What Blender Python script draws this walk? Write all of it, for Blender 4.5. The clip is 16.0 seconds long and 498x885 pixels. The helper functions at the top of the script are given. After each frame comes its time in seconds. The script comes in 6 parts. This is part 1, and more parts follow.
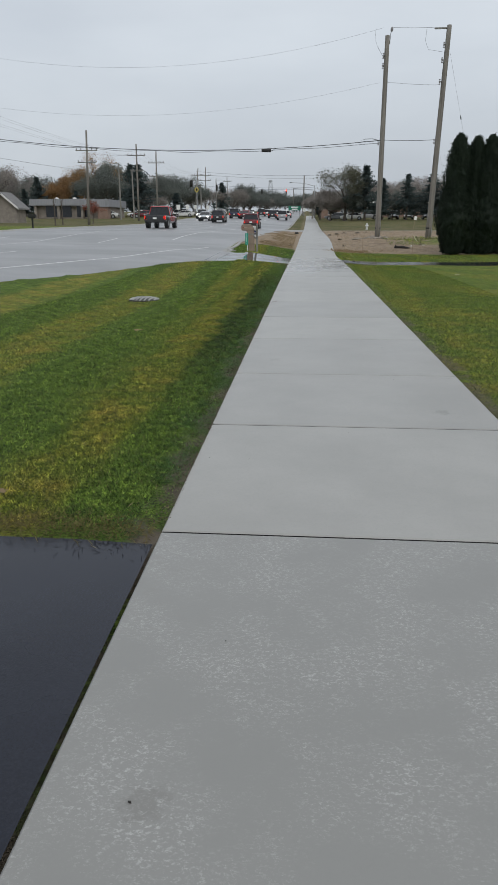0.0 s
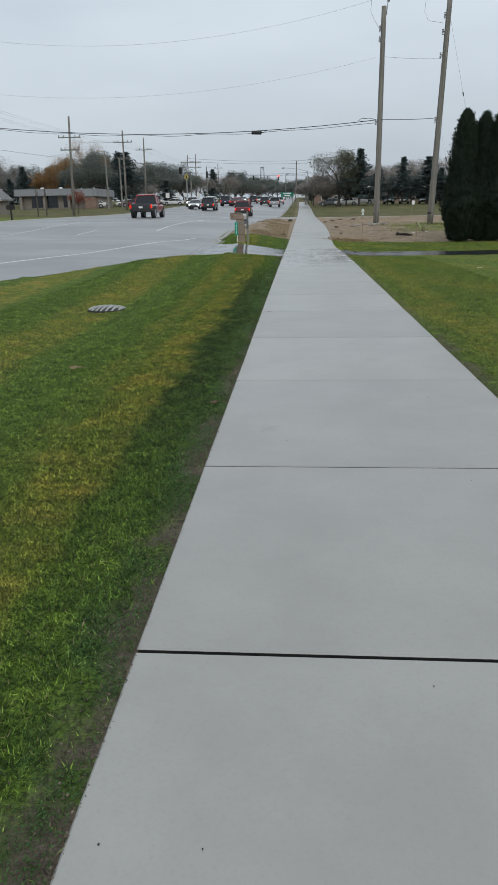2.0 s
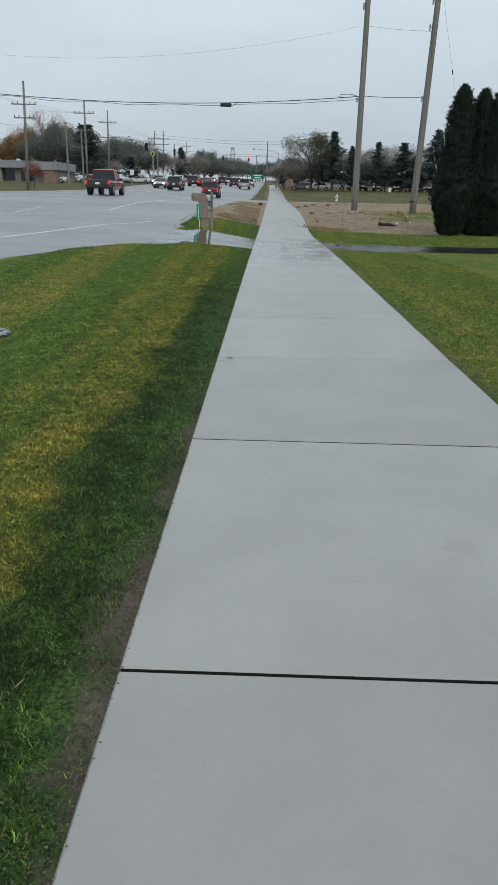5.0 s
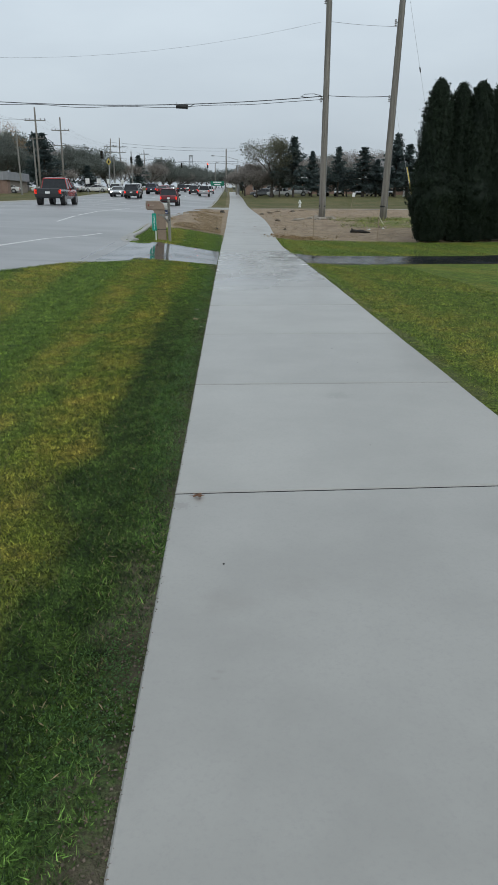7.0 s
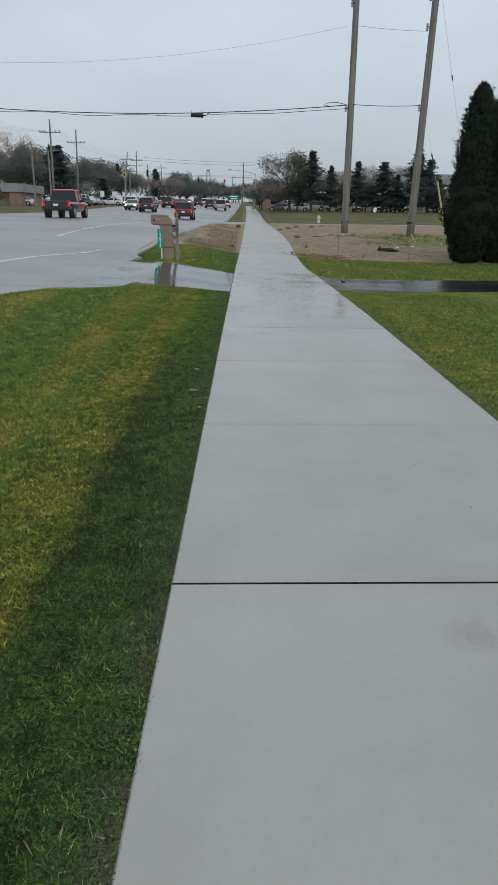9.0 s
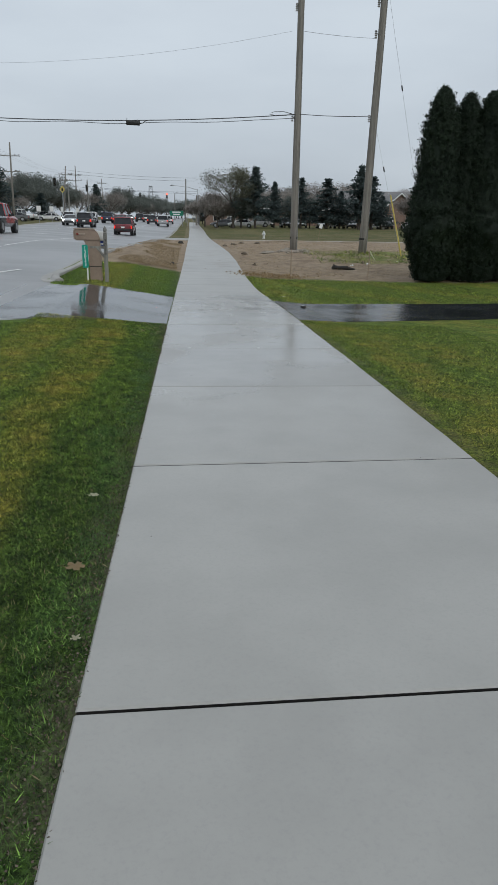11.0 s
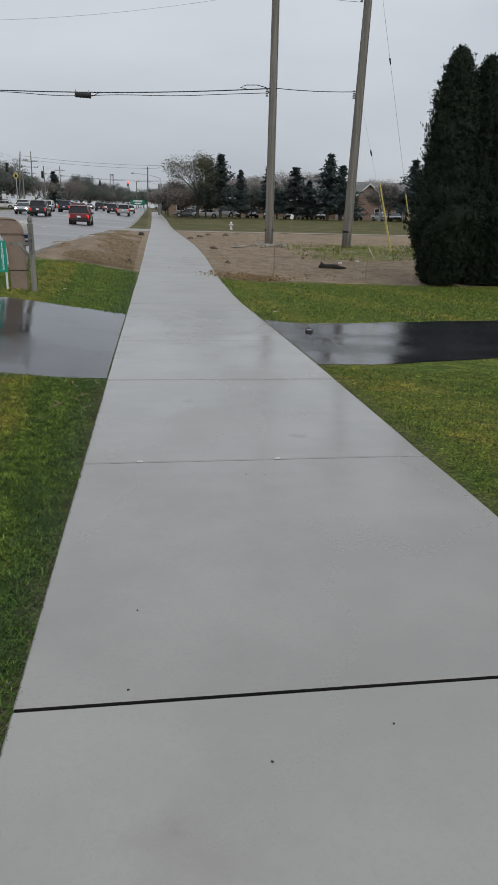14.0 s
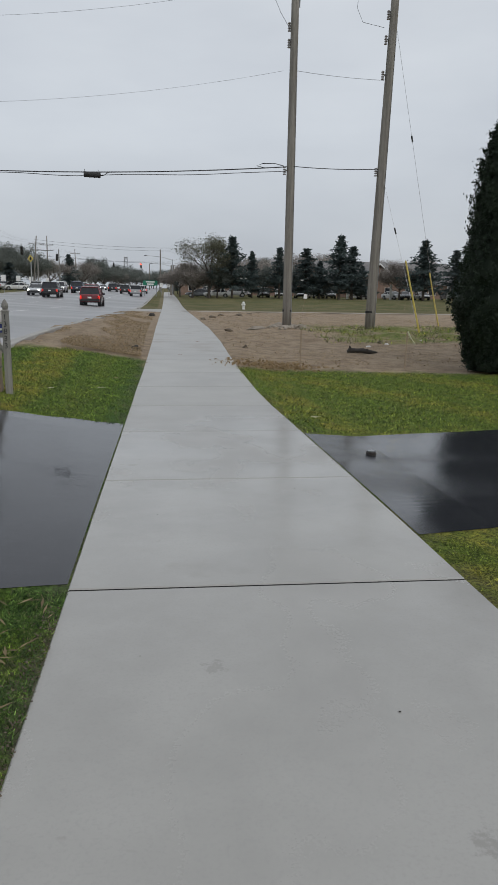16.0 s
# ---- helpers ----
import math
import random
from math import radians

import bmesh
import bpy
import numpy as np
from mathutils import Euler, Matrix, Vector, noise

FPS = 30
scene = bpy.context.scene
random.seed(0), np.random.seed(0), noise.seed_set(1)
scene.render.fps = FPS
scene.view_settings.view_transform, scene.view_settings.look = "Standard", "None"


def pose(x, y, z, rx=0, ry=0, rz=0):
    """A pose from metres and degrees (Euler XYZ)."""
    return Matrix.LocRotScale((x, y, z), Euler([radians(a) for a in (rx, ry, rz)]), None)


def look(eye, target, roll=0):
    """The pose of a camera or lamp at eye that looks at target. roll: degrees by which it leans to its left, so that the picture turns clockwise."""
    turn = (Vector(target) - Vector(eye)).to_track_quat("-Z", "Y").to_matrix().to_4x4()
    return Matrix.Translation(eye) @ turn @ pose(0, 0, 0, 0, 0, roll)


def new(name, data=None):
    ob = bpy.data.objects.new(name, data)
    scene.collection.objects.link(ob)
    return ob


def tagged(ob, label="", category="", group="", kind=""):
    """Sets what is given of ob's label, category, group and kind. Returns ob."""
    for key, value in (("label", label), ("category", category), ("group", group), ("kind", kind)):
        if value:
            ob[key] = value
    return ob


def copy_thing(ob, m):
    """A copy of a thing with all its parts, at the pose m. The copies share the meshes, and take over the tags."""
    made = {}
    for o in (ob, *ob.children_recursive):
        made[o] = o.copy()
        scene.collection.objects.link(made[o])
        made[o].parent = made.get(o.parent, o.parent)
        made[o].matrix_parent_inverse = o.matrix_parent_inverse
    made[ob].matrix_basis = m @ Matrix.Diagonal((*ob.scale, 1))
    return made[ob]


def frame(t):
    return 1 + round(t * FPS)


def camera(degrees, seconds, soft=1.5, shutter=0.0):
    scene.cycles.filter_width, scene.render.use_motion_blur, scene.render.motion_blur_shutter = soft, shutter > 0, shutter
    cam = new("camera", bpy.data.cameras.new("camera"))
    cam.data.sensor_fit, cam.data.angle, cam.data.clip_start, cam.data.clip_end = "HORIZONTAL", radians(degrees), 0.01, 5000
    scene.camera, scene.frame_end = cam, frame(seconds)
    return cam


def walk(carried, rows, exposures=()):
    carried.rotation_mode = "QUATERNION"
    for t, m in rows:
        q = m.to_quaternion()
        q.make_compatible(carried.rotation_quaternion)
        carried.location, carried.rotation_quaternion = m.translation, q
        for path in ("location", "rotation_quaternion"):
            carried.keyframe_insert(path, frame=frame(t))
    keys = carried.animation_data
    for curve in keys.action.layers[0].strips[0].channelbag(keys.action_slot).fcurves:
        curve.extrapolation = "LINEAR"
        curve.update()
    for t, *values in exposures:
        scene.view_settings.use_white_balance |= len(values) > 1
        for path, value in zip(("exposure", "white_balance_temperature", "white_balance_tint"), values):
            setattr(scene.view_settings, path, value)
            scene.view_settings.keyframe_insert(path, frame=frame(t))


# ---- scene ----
cam = camera(40.0, 16.0)
PATH = [
    (0, (0.662, -2.958, 1.411), (0.508, -1.059, 0.802), -0.1),
    (0.5, (0.639, -2.214, 1.397), (0.508, -0.314, 0.784), -1.1),
    (1, (0.619, -1.507, 1.426), (0.448, 0.399, 0.842), 0.2),
    (1.5, (0.551, -0.791, 1.427), (0.53, 1.114, 0.817), 2.0),
    (2, (0.558, -0.134, 1.441), (0.414, 1.755, 0.8), -1.1),
    (2.5, (0.497, 0.578, 1.423), (0.426, 2.448, 0.716), -2.0),
    (3, (0.469, 1.227, 1.428), (0.409, 3.087, 0.696), -0.3),
    (3.5, (0.422, 1.948, 1.427), (0.412, 3.804, 0.682), -0.1),
    (4, (0.403, 2.633, 1.421), (0.4, 4.5, 0.705), 1.1),
    (4.2, (0.436, 2.914, 1.407), (0.394, 4.786, 0.705), 1.1),
    (6.3, (0.331, 5.928, 1.432), (0.336, 7.813, 0.765), 2.0),
    (6.5, (0.291, 6.209, 1.417), (0.354, 8.111, 0.801), 1.0),
    (7, (0.281, 6.999, 1.4), (0.335, 8.884, 0.733), 0.2),
    (7.5, (0.271, 7.746, 1.381), (0.343, 9.634, 0.726), 0.8),
    (8, (0.282, 8.468, 1.375), (0.362, 10.381, 0.799), 1.1),
    (8.2, (0.305, 8.801, 1.413), (0.336, 10.692, 0.763), 1.2),
    (10.3, (0.231, 11.672, 1.388), (0.252, 13.59, 0.819), 0.3),
    (10.5, (0.313, 12.017, 1.386), (0.414, 13.933, 0.823), 0.6),
    (11, (0.348, 12.819, 1.353), (0.516, 14.723, 0.765), 0.9),
    (11.5, (0.347, 13.553, 1.366), (0.527, 15.465, 0.81), 1.5),
    (12, (0.373, 14.276, 1.372), (0.56, 16.176, 0.774), 0.8),
    (12.5, (0.384, 14.979, 1.405), (0.509, 16.924, 0.954), 1.4),
    (13, (0.407, 15.642, 1.411), (0.622, 17.553, 0.862), 1.2),
    (13.5, (0.409, 16.474, 1.379), (0.6, 18.373, 0.781), 1.9),
    (14, (0.436, 17.173, 1.382), (0.704, 19.059, 0.771), 1.3),
    (14.5, (0.479, 17.902, 1.401), (0.679, 19.824, 0.887), 2.1),
    (15, (0.481, 18.607, 1.409), (0.748, 20.559, 1.063), 2.9),
    (15.5, (0.489, 19.329, 1.422), (0.668, 21.289, 1.068), 1.4),
    (16, (0.506, 20.052, 1.452), (0.748, 21.996, 1.049), 0.9),
]
walk(cam, [(t, look(eye, target, roll)) for t, eye, target, roll in PATH],
     exposures=[(0, 0.10, 6420, 9), (2.0, 0.14, 6250, 6.5), (4.0, 0.15, 6160, 5), (7.0, 0.12, 6180, 5), (10.5, 0.02, 6240, 7), (12.0, 0.02, 6240, 8), (13.5, -0.02, 6450, 10), (16.0, 0.0, 6480, 10)])
# ---- light ----
SUN_EL, SUN_AZ = 38.0, 150.0
world = bpy.data.worlds.new("overcast_sky")
scene.world = world
world.use_nodes = True
wn, wl = world.node_tree.nodes, world.node_tree.links
wn.clear()
w_out = wn.new("ShaderNodeOutputWorld")
w_bg = wn.new("ShaderNodeBackground")
w_sky = wn.new("ShaderNodeTexSky")
w_sky.sky_type, w_sky.sun_disc = "NISHITA", False
w_sky.sun_elevation, w_sky.sun_rotation = radians(SUN_EL), radians(SUN_AZ)
w_sky.air_density, w_sky.dust_density = 1.0, 4.0
w_coord = wn.new("ShaderNodeTexCoord")
w_map = wn.new("ShaderNodeMapping")
w_map.inputs["Scale"].default_value = (1.0, 1.0, 3.2)
w_noise = wn.new("ShaderNodeTexNoise")
w_noise.inputs["Scale"].default_value, w_noise.inputs["Detail"].default_value = 2.2, 5.0
w_ramp = wn.new("ShaderNodeValToRGB")
w_ramp.color_ramp.elements[0].position, w_ramp.color_ramp.elements[1].position = 0.3, 0.72
w_ramp.color_ramp.elements[0].color = (0.88, 0.885, 0.91, 1)
w_ramp.color_ramp.elements[1].color = (1.09, 1.085, 1.085, 1)
w_sep = wn.new("ShaderNodeSeparateXYZ")
w_up = wn.new("ShaderNodeValToRGB")
for p, c in ((0.0, (0.47, 0.505, 0.54)), (0.05, (0.52, 0.555, 0.592)), (0.22, (0.62, 0.662, 0.705)), (1.0, (0.72, 0.75, 0.778))):
    e = w_up.color_ramp.elements.new(p) if 0 < p < 1 else w_up.color_ramp.elements[0 if p == 0 else -1]
    e.position, e.color = p, (*c, 1)
w_mul = wn.new("ShaderNodeMixRGB")
w_mul.blend_type, w_mul.inputs[0].default_value = "MULTIPLY", 1.0
w_dim = wn.new("ShaderNodeMixRGB")
w_dim.blend_type, w_dim.inputs[0].default_value = "MULTIPLY", 1.0
w_dim.inputs[2].default_value = (0.1, 0.1, 0.1, 1)
w_mix = wn.new("ShaderNodeMixRGB")
w_mix.inputs[0].default_value = 0.93
wl.new(w_coord.outputs["Generated"], w_map.inputs[0])
wl.new(w_map.outputs[0], w_noise.inputs["Vector"])
wl.new(w_noise.outputs["Fac"], w_ramp.inputs[0])
wl.new(w_coord.outputs["Generated"], w_sep.inputs[0])
wl.new(w_sep.outputs["Z"], w_up.inputs[0])
wl.new(w_up.outputs[0], w_mul.inputs[1])
wl.new(w_ramp.outputs[0], w_mul.inputs[2])
wl.new(w_sky.outputs[0], w_dim.inputs[1])
wl.new(w_dim.outputs[0], w_mix.inputs[1])
wl.new(w_mul.outputs[0], w_mix.inputs[2])
wl.new(w_mix.outputs[0], w_bg.inputs[0])
wl.new(w_bg.outputs[0], w_out.inputs[0])
w_bg.inputs[1].default_value = 1.0

sun = new("sun", bpy.data.lights.new("sun", "SUN"))
sun.data.energy, sun.data.angle, sun.data.color = 0.7, radians(40), (1.0, 0.97, 0.93)
az = radians(SUN_AZ)
sun.matrix_world = look((30 * math.sin(az), 30 * math.cos(az), 30 * math.tan(radians(SUN_EL))), (0, 0, 0))

# ---- lie of the land ----
def lerp(v, table):
    return float(np.interp(v, [a for a, _ in table], [b for _, b in table]))


PROFILE = [(-80, 0), (20, 0), (25, -.03), (31, -.11), (35, -.06), (38, .05), (42, .22), (48, .38), (60, .48), (75, .58), (88, .72),
           (100, .95), (127, 1.7), (160, 2.4), (185, 3.0), (250, 4.4), (400, 7.5), (700, 13), (1600, 28)]
VERGE = [(-80, 0), (16, 0), (24, .6), (28, 1), (42, 1), (60, .4), (85, 0)]
ACROSS = [(-80, .2), (0, .4), (30, 1), (140, 1), (250, .5), (400, 0)]
LAWN = [(-80, 0), (18, 0), (26, 1), (42, 1), (50, 0)]
KERB = [(28, -2.5), (28.9, -2.8), (29.8, -3.05), (31, -3.25), (38, -3.35), (46, -2.8), (60, -2.4), (80, -2.1), (120, -1.7), (200, -1.7), (1600, -1.7)]
EDGE = [(-80, -9.2), (0, -8.6), (8, -7.6), (13, -6.5), (17.4, -5.0), (20.3, -4.1), (22.3, -3.25), (23.0, -1.9), (28, -1.9)]
FAR_KERB = [(-80, -20.6), (60, -20.6), (100, -20.6), (200, -21), (1600, -24)]


def G(x, y):
    """Height of the ground."""
    z = lerp(y, PROFILE)
    if x < -0.3 and y < 22:
        z -= 0.13 * math.exp(-((x + 2.9) / 1.4) ** 2 - ((y - 11.5) / 4) ** 2)
    if x < 0:
        z += lerp(y, VERGE) * lerp(-x, [(0, 0), (1.8, .3), (4, .33), (8, .2), (11, 0)])
        z += lerp(y, ACROSS) * lerp(-x, [(3, 0), (12, .6), (40, .7)])
    else:
        z += lerp(y, LAWN) * lerp(x, [(2.1, 0), (3, -.1), (8, -.18), (14, -.1)])
        z += lerp(y, [(95, 0), (127, .25), (200, .2)]) * lerp(x, [(3, 0), (14, 1)])
    return z


def walk_left(y):
    return lerp(y, [(32, 0), (37, .06), (42, .13), (48, .16), (75, .25), (120, .4), (1600, .4)])


WIDE = 2.13

# ---- node helpers ----
def nodes_of(name):
    m = bpy.data.materials.new(name)
    m.use_nodes = True
    nt = m.node_tree
    return m, nt, nt.nodes["Principled BSDF"]


def put(nt, socket, value):
    if hasattr(value, "links"):
        nt.links.new(value, socket)
    elif isinstance(value, tuple) and len(value) == 3 and socket.type == "RGBA":
        socket.default_value = (*value, 1)
    else:
        socket.default_value = value


def math_(nt, op, a, b=0.0, c=0.0, clamp=False):
    n = nt.nodes.new("ShaderNodeMath")
    n.operation, n.use_clamp = op, clamp
    for i, v in enumerate((a, b, c)):
        put(nt, n.inputs[i], v)
    return n.outputs[0]


def step(nt, v, lo, hi):
    """0 below lo, 1 above hi, smooth between."""
    n = nt.nodes.new("ShaderNodeMapRange")
    n.interpolation_type = "SMOOTHSTEP"
    put(nt, n.inputs[0], v)
    if lo <= hi:
        n.inputs[1].default_value, n.inputs[2].default_value = lo, hi
    else:
        n.inputs[1].default_value, n.inputs[2].default_value, n.inputs[3].default_value, n.inputs[4].default_value = hi, lo, 1, 0
    return n.outputs[0]


def mix(nt, fac, a, b, blend="MIX"):
    n = nt.nodes.new("ShaderNodeMixRGB")
    n.blend_type = blend
    for i, v in enumerate((fac, a, b)):
        put(nt, n.inputs[i], v)
    return n.outputs[0]


def grain(nt, vec, scale, detail=4.0, rough=0.6, distort=0.0):
    n = nt.nodes.new("ShaderNodeTexNoise")
    put(nt, n.inputs["Vector"], vec)
    n.inputs["Scale"].default_value, n.inputs["Detail"].default_value = scale, detail
    n.inputs["Roughness"].default_value, n.inputs["Distortion"].default_value = rough, distort
    return n.outputs["Fac"]


def place_of(nt):
    return nt.nodes.new("ShaderNodeNewGeometry").outputs["Position"]


def local_of(nt):
    return nt.nodes.new("ShaderNodeTexCoord").outputs["Object"]


def stretched(nt, vec, s):
    n = nt.nodes.new("ShaderNodeMapping")
    put(nt, n.inputs[0], vec)
    n.inputs["Scale"].default_value = s
    return n.outputs[0]


def bump(nt, bsdf, height, strength, dist=0.01):
    n = nt.nodes.new("ShaderNodeBump")
    n.inputs["Strength"].default_value, n.inputs["Distance"].default_value = strength, dist
    put(nt, n.inputs["Height"], height)
    nt.links.new(n.outputs[0], bsdf.inputs["Normal"])


def surface(name, c1, c2, scale=6.0, rough=(0.5, 0.7), relief=0.3, dist=0.004, metal=0.0, fine=9.0, spec=0.5, stretch=None, coat=0.0, island=0.0):
    """A painted, wooden, stone or metal surface: two colours in blotches and grain, roughness that varies, fine relief."""
    m, nt, b = nodes_of(name)
    vec = local_of(nt)
    if stretch:
        vec = stretched(nt, vec, stretch)
    big, small = grain(nt, vec, scale, 3), grain(nt, vec, scale * fine, 5)
    f = math_(nt, "ADD", math_(nt, "MULTIPLY", big, 0.6), math_(nt, "MULTIPLY", small, 0.4))
    f = step(nt, f, 0.36, 0.64)
    col = mix(nt, f, c1, c2)
    if island:
        r = nt.nodes.new("ShaderNodeNewGeometry").outputs["Random Per Island"]
        col = mix(nt, 1.0, col, mix(nt, r, (1 - island,) * 3, (1 + island,) * 3), "MULTIPLY")
    put(nt, b.inputs["Base Color"], col)
    put(nt, b.inputs["Roughness"], math_(nt, "MULTIPLY_ADD", big, rough[1] - rough[0], rough[0]))
    b.inputs["Metallic"].default_value, b.inputs["Specular IOR Level"].default_value = metal, spec
    b.inputs["Coat Weight"].default_value = coat
    b.inputs["Coat Roughness"].default_value = 0.08
    if relief:
        bump(nt, b, small, relief, dist)
    return m


# ---- mesh helpers ----
def obj(name, bm, material, smooth=False):
    me = bpy.data.meshes.new(name)
    bm.to_mesh(me)
    bm.free()
    for mt in material if isinstance(material, (list, tuple)) else [material]:
        me.materials.append(mt)
    if smooth:
        for p in me.polygons:
            p.use_smooth = True
    return new(name, me)


def part(name, bm, material, parent, label="", smooth=False):
    """Links a bmesh as one mesh object under a thing or a part."""
    ob = obj(name, bm, material, smooth)
    ob.parent = parent
    if label:
        ob["label"] = label
    return ob


def thing(name, label, category, group="", m=None):
    e = new(name)
    e.empty_display_size = 0.2
    if m is not None:
        e.matrix_basis = m
    return tagged(e, label, category, group)


def box(bm, x0, x1, y0, y1, z0, z1, bevel=0.0, m=None):
    r = bmesh.ops.create_cube(bm, size=1)
    vs = r["verts"]
    for v in vs:
        v.co = Vector(((x0 + x1) / 2 + v.co.x * (x1 - x0), (y0 + y1) / 2 + v.co.y * (y1 - y0), (z0 + z1) / 2 + v.co.z * (z1 - z0)))
    if bevel:
        es = list({e for v in vs for e in v.link_edges})
        r = bmesh.ops.bevel(bm, geom=es, offset=bevel, segments=2, affect="EDGES")
        vs = list({v for f in r["faces"] for v in f.verts} | {v for v in vs if v.is_valid})
    if m is not None:
        bmesh.ops.transform(bm, matrix=m, verts=vs)
    return bm


def tube(bm, pts, radii, n=8, cap=True):
    """A tube through points, each with its own radius."""
    pts = [Vector(p) for p in pts]
    if not hasattr(radii, "__len__"):
        radii = [radii] * len(pts)
    rings = []
    side = None
    for i, p in enumerate(pts):
        d = (pts[min(i + 1, len(pts) - 1)] - pts[max(i - 1, 0)]).normalized()
        if side is None:
            side = d.cross(Vector((0, 0, 1)) if abs(d.z) < 0.9 else Vector((1, 0, 0))).normalized()
        side = (side - d * side.dot(d)).normalized()
        up = d.cross(side)
        rings.append([bm.verts.new(p + (side * math.cos(a) + up * math.sin(a)) * radii[i]) for a in (2 * math.pi * k / n for k in range(n))])
    for a, b in zip(rings, rings[1:]):
        for k in range(n):
            bm.faces.new((a[k], a[(k + 1) % n], b[(k + 1) % n], b[k]))
    if cap:
        bm.faces.new(list(reversed(rings[0])))
        bm.faces.new(rings[-1])
    return bm


def slab_from(bm, outline, z0, z1, bevel=0.0, m=None):
    """A plate with the given outline (x, y), from z0 to z1."""
    lo = [bm.verts.new((x, y, z0)) for x, y in outline]
    hi = [bm.verts.new((x, y, z1)) for x, y in outline]
    n = len(lo)
    top = bm.faces.new(hi)
    fs = [bm.faces.new(list(reversed(lo))), top] + [bm.faces.new((lo[i], lo[(i + 1) % n], hi[(i + 1) % n], hi[i])) for i in range(n)]
    vs = lo + hi
    if bevel:
        es = list({e for f in fs for e in f.edges})
        r = bmesh.ops.bevel(bm, geom=es, offset=bevel, segments=2, affect="EDGES")
        vs = list({v for f in r["faces"] for v in f.verts} | {v for v in vs if v.is_valid})
    bmesh.ops.recalc_face_normals(bm, faces=bm.faces)
    if m is not None:
        bmesh.ops.transform(bm, matrix=m, verts=vs)
    return bm


def from_arrays(name, verts, faces, material, smooth=False):
    me = bpy.data.meshes.new(name)
    me.from_pydata(verts, [], faces)
    for mt in material if isinstance(material, (list, tuple)) else [material]:
        me.materials.append(mt)
    if smooth:
        me.polygons.foreach_set("use_smooth", [True] * len(me.polygons))
    me.update()
    return new(name, me)


def strip(name, ys, left, right, lift, material, cols=2):
    """A sheet between two edges, laid over the land."""
    vs, fs = [], []
    for y in ys:
        a, b = left(y), right(y)
        for k in range(cols + 1):
            x = a + (b - a) * k / cols
            vs.append((x, y, G(x, y) + lift(x, y)))
    w = cols + 1
    for j in range(len(ys) - 1):
        for k in range(cols):
            i = j * w + k
            fs.append((i, i + 1, i + w + 1, i + w))
    return from_arrays(name, vs, fs, material)


def at(x, y, turn=0, sink=0.0, scale=1.0):
    return pose(x, y, G(x, y) - sink, 0, 0, turn) @ Matrix.Diagonal((scale, scale, scale, 1))


def words(name, text, size, depth, material, parent, m, label=""):
    """Letters as a mesh, middle at m, standing in its x-y plane."""
    cu = bpy.data.curves.new(name, "FONT")
    cu.body, cu.size, cu.extrude, cu.align_x, cu.align_y = text, size, depth, "CENTER", "CENTER"
    cu.resolution_u = 2
    tmp = bpy.data.objects.new(name, cu)
    me = bpy.data.meshes.new_from_object(tmp)
    bpy.data.objects.remove(tmp)
    me.materials.clear()
    me.materials.append(material)
    ob = new(name, me)
    ob.parent = parent
    ob.matrix_basis = m
    if label:
        ob["label"] = label
    return ob

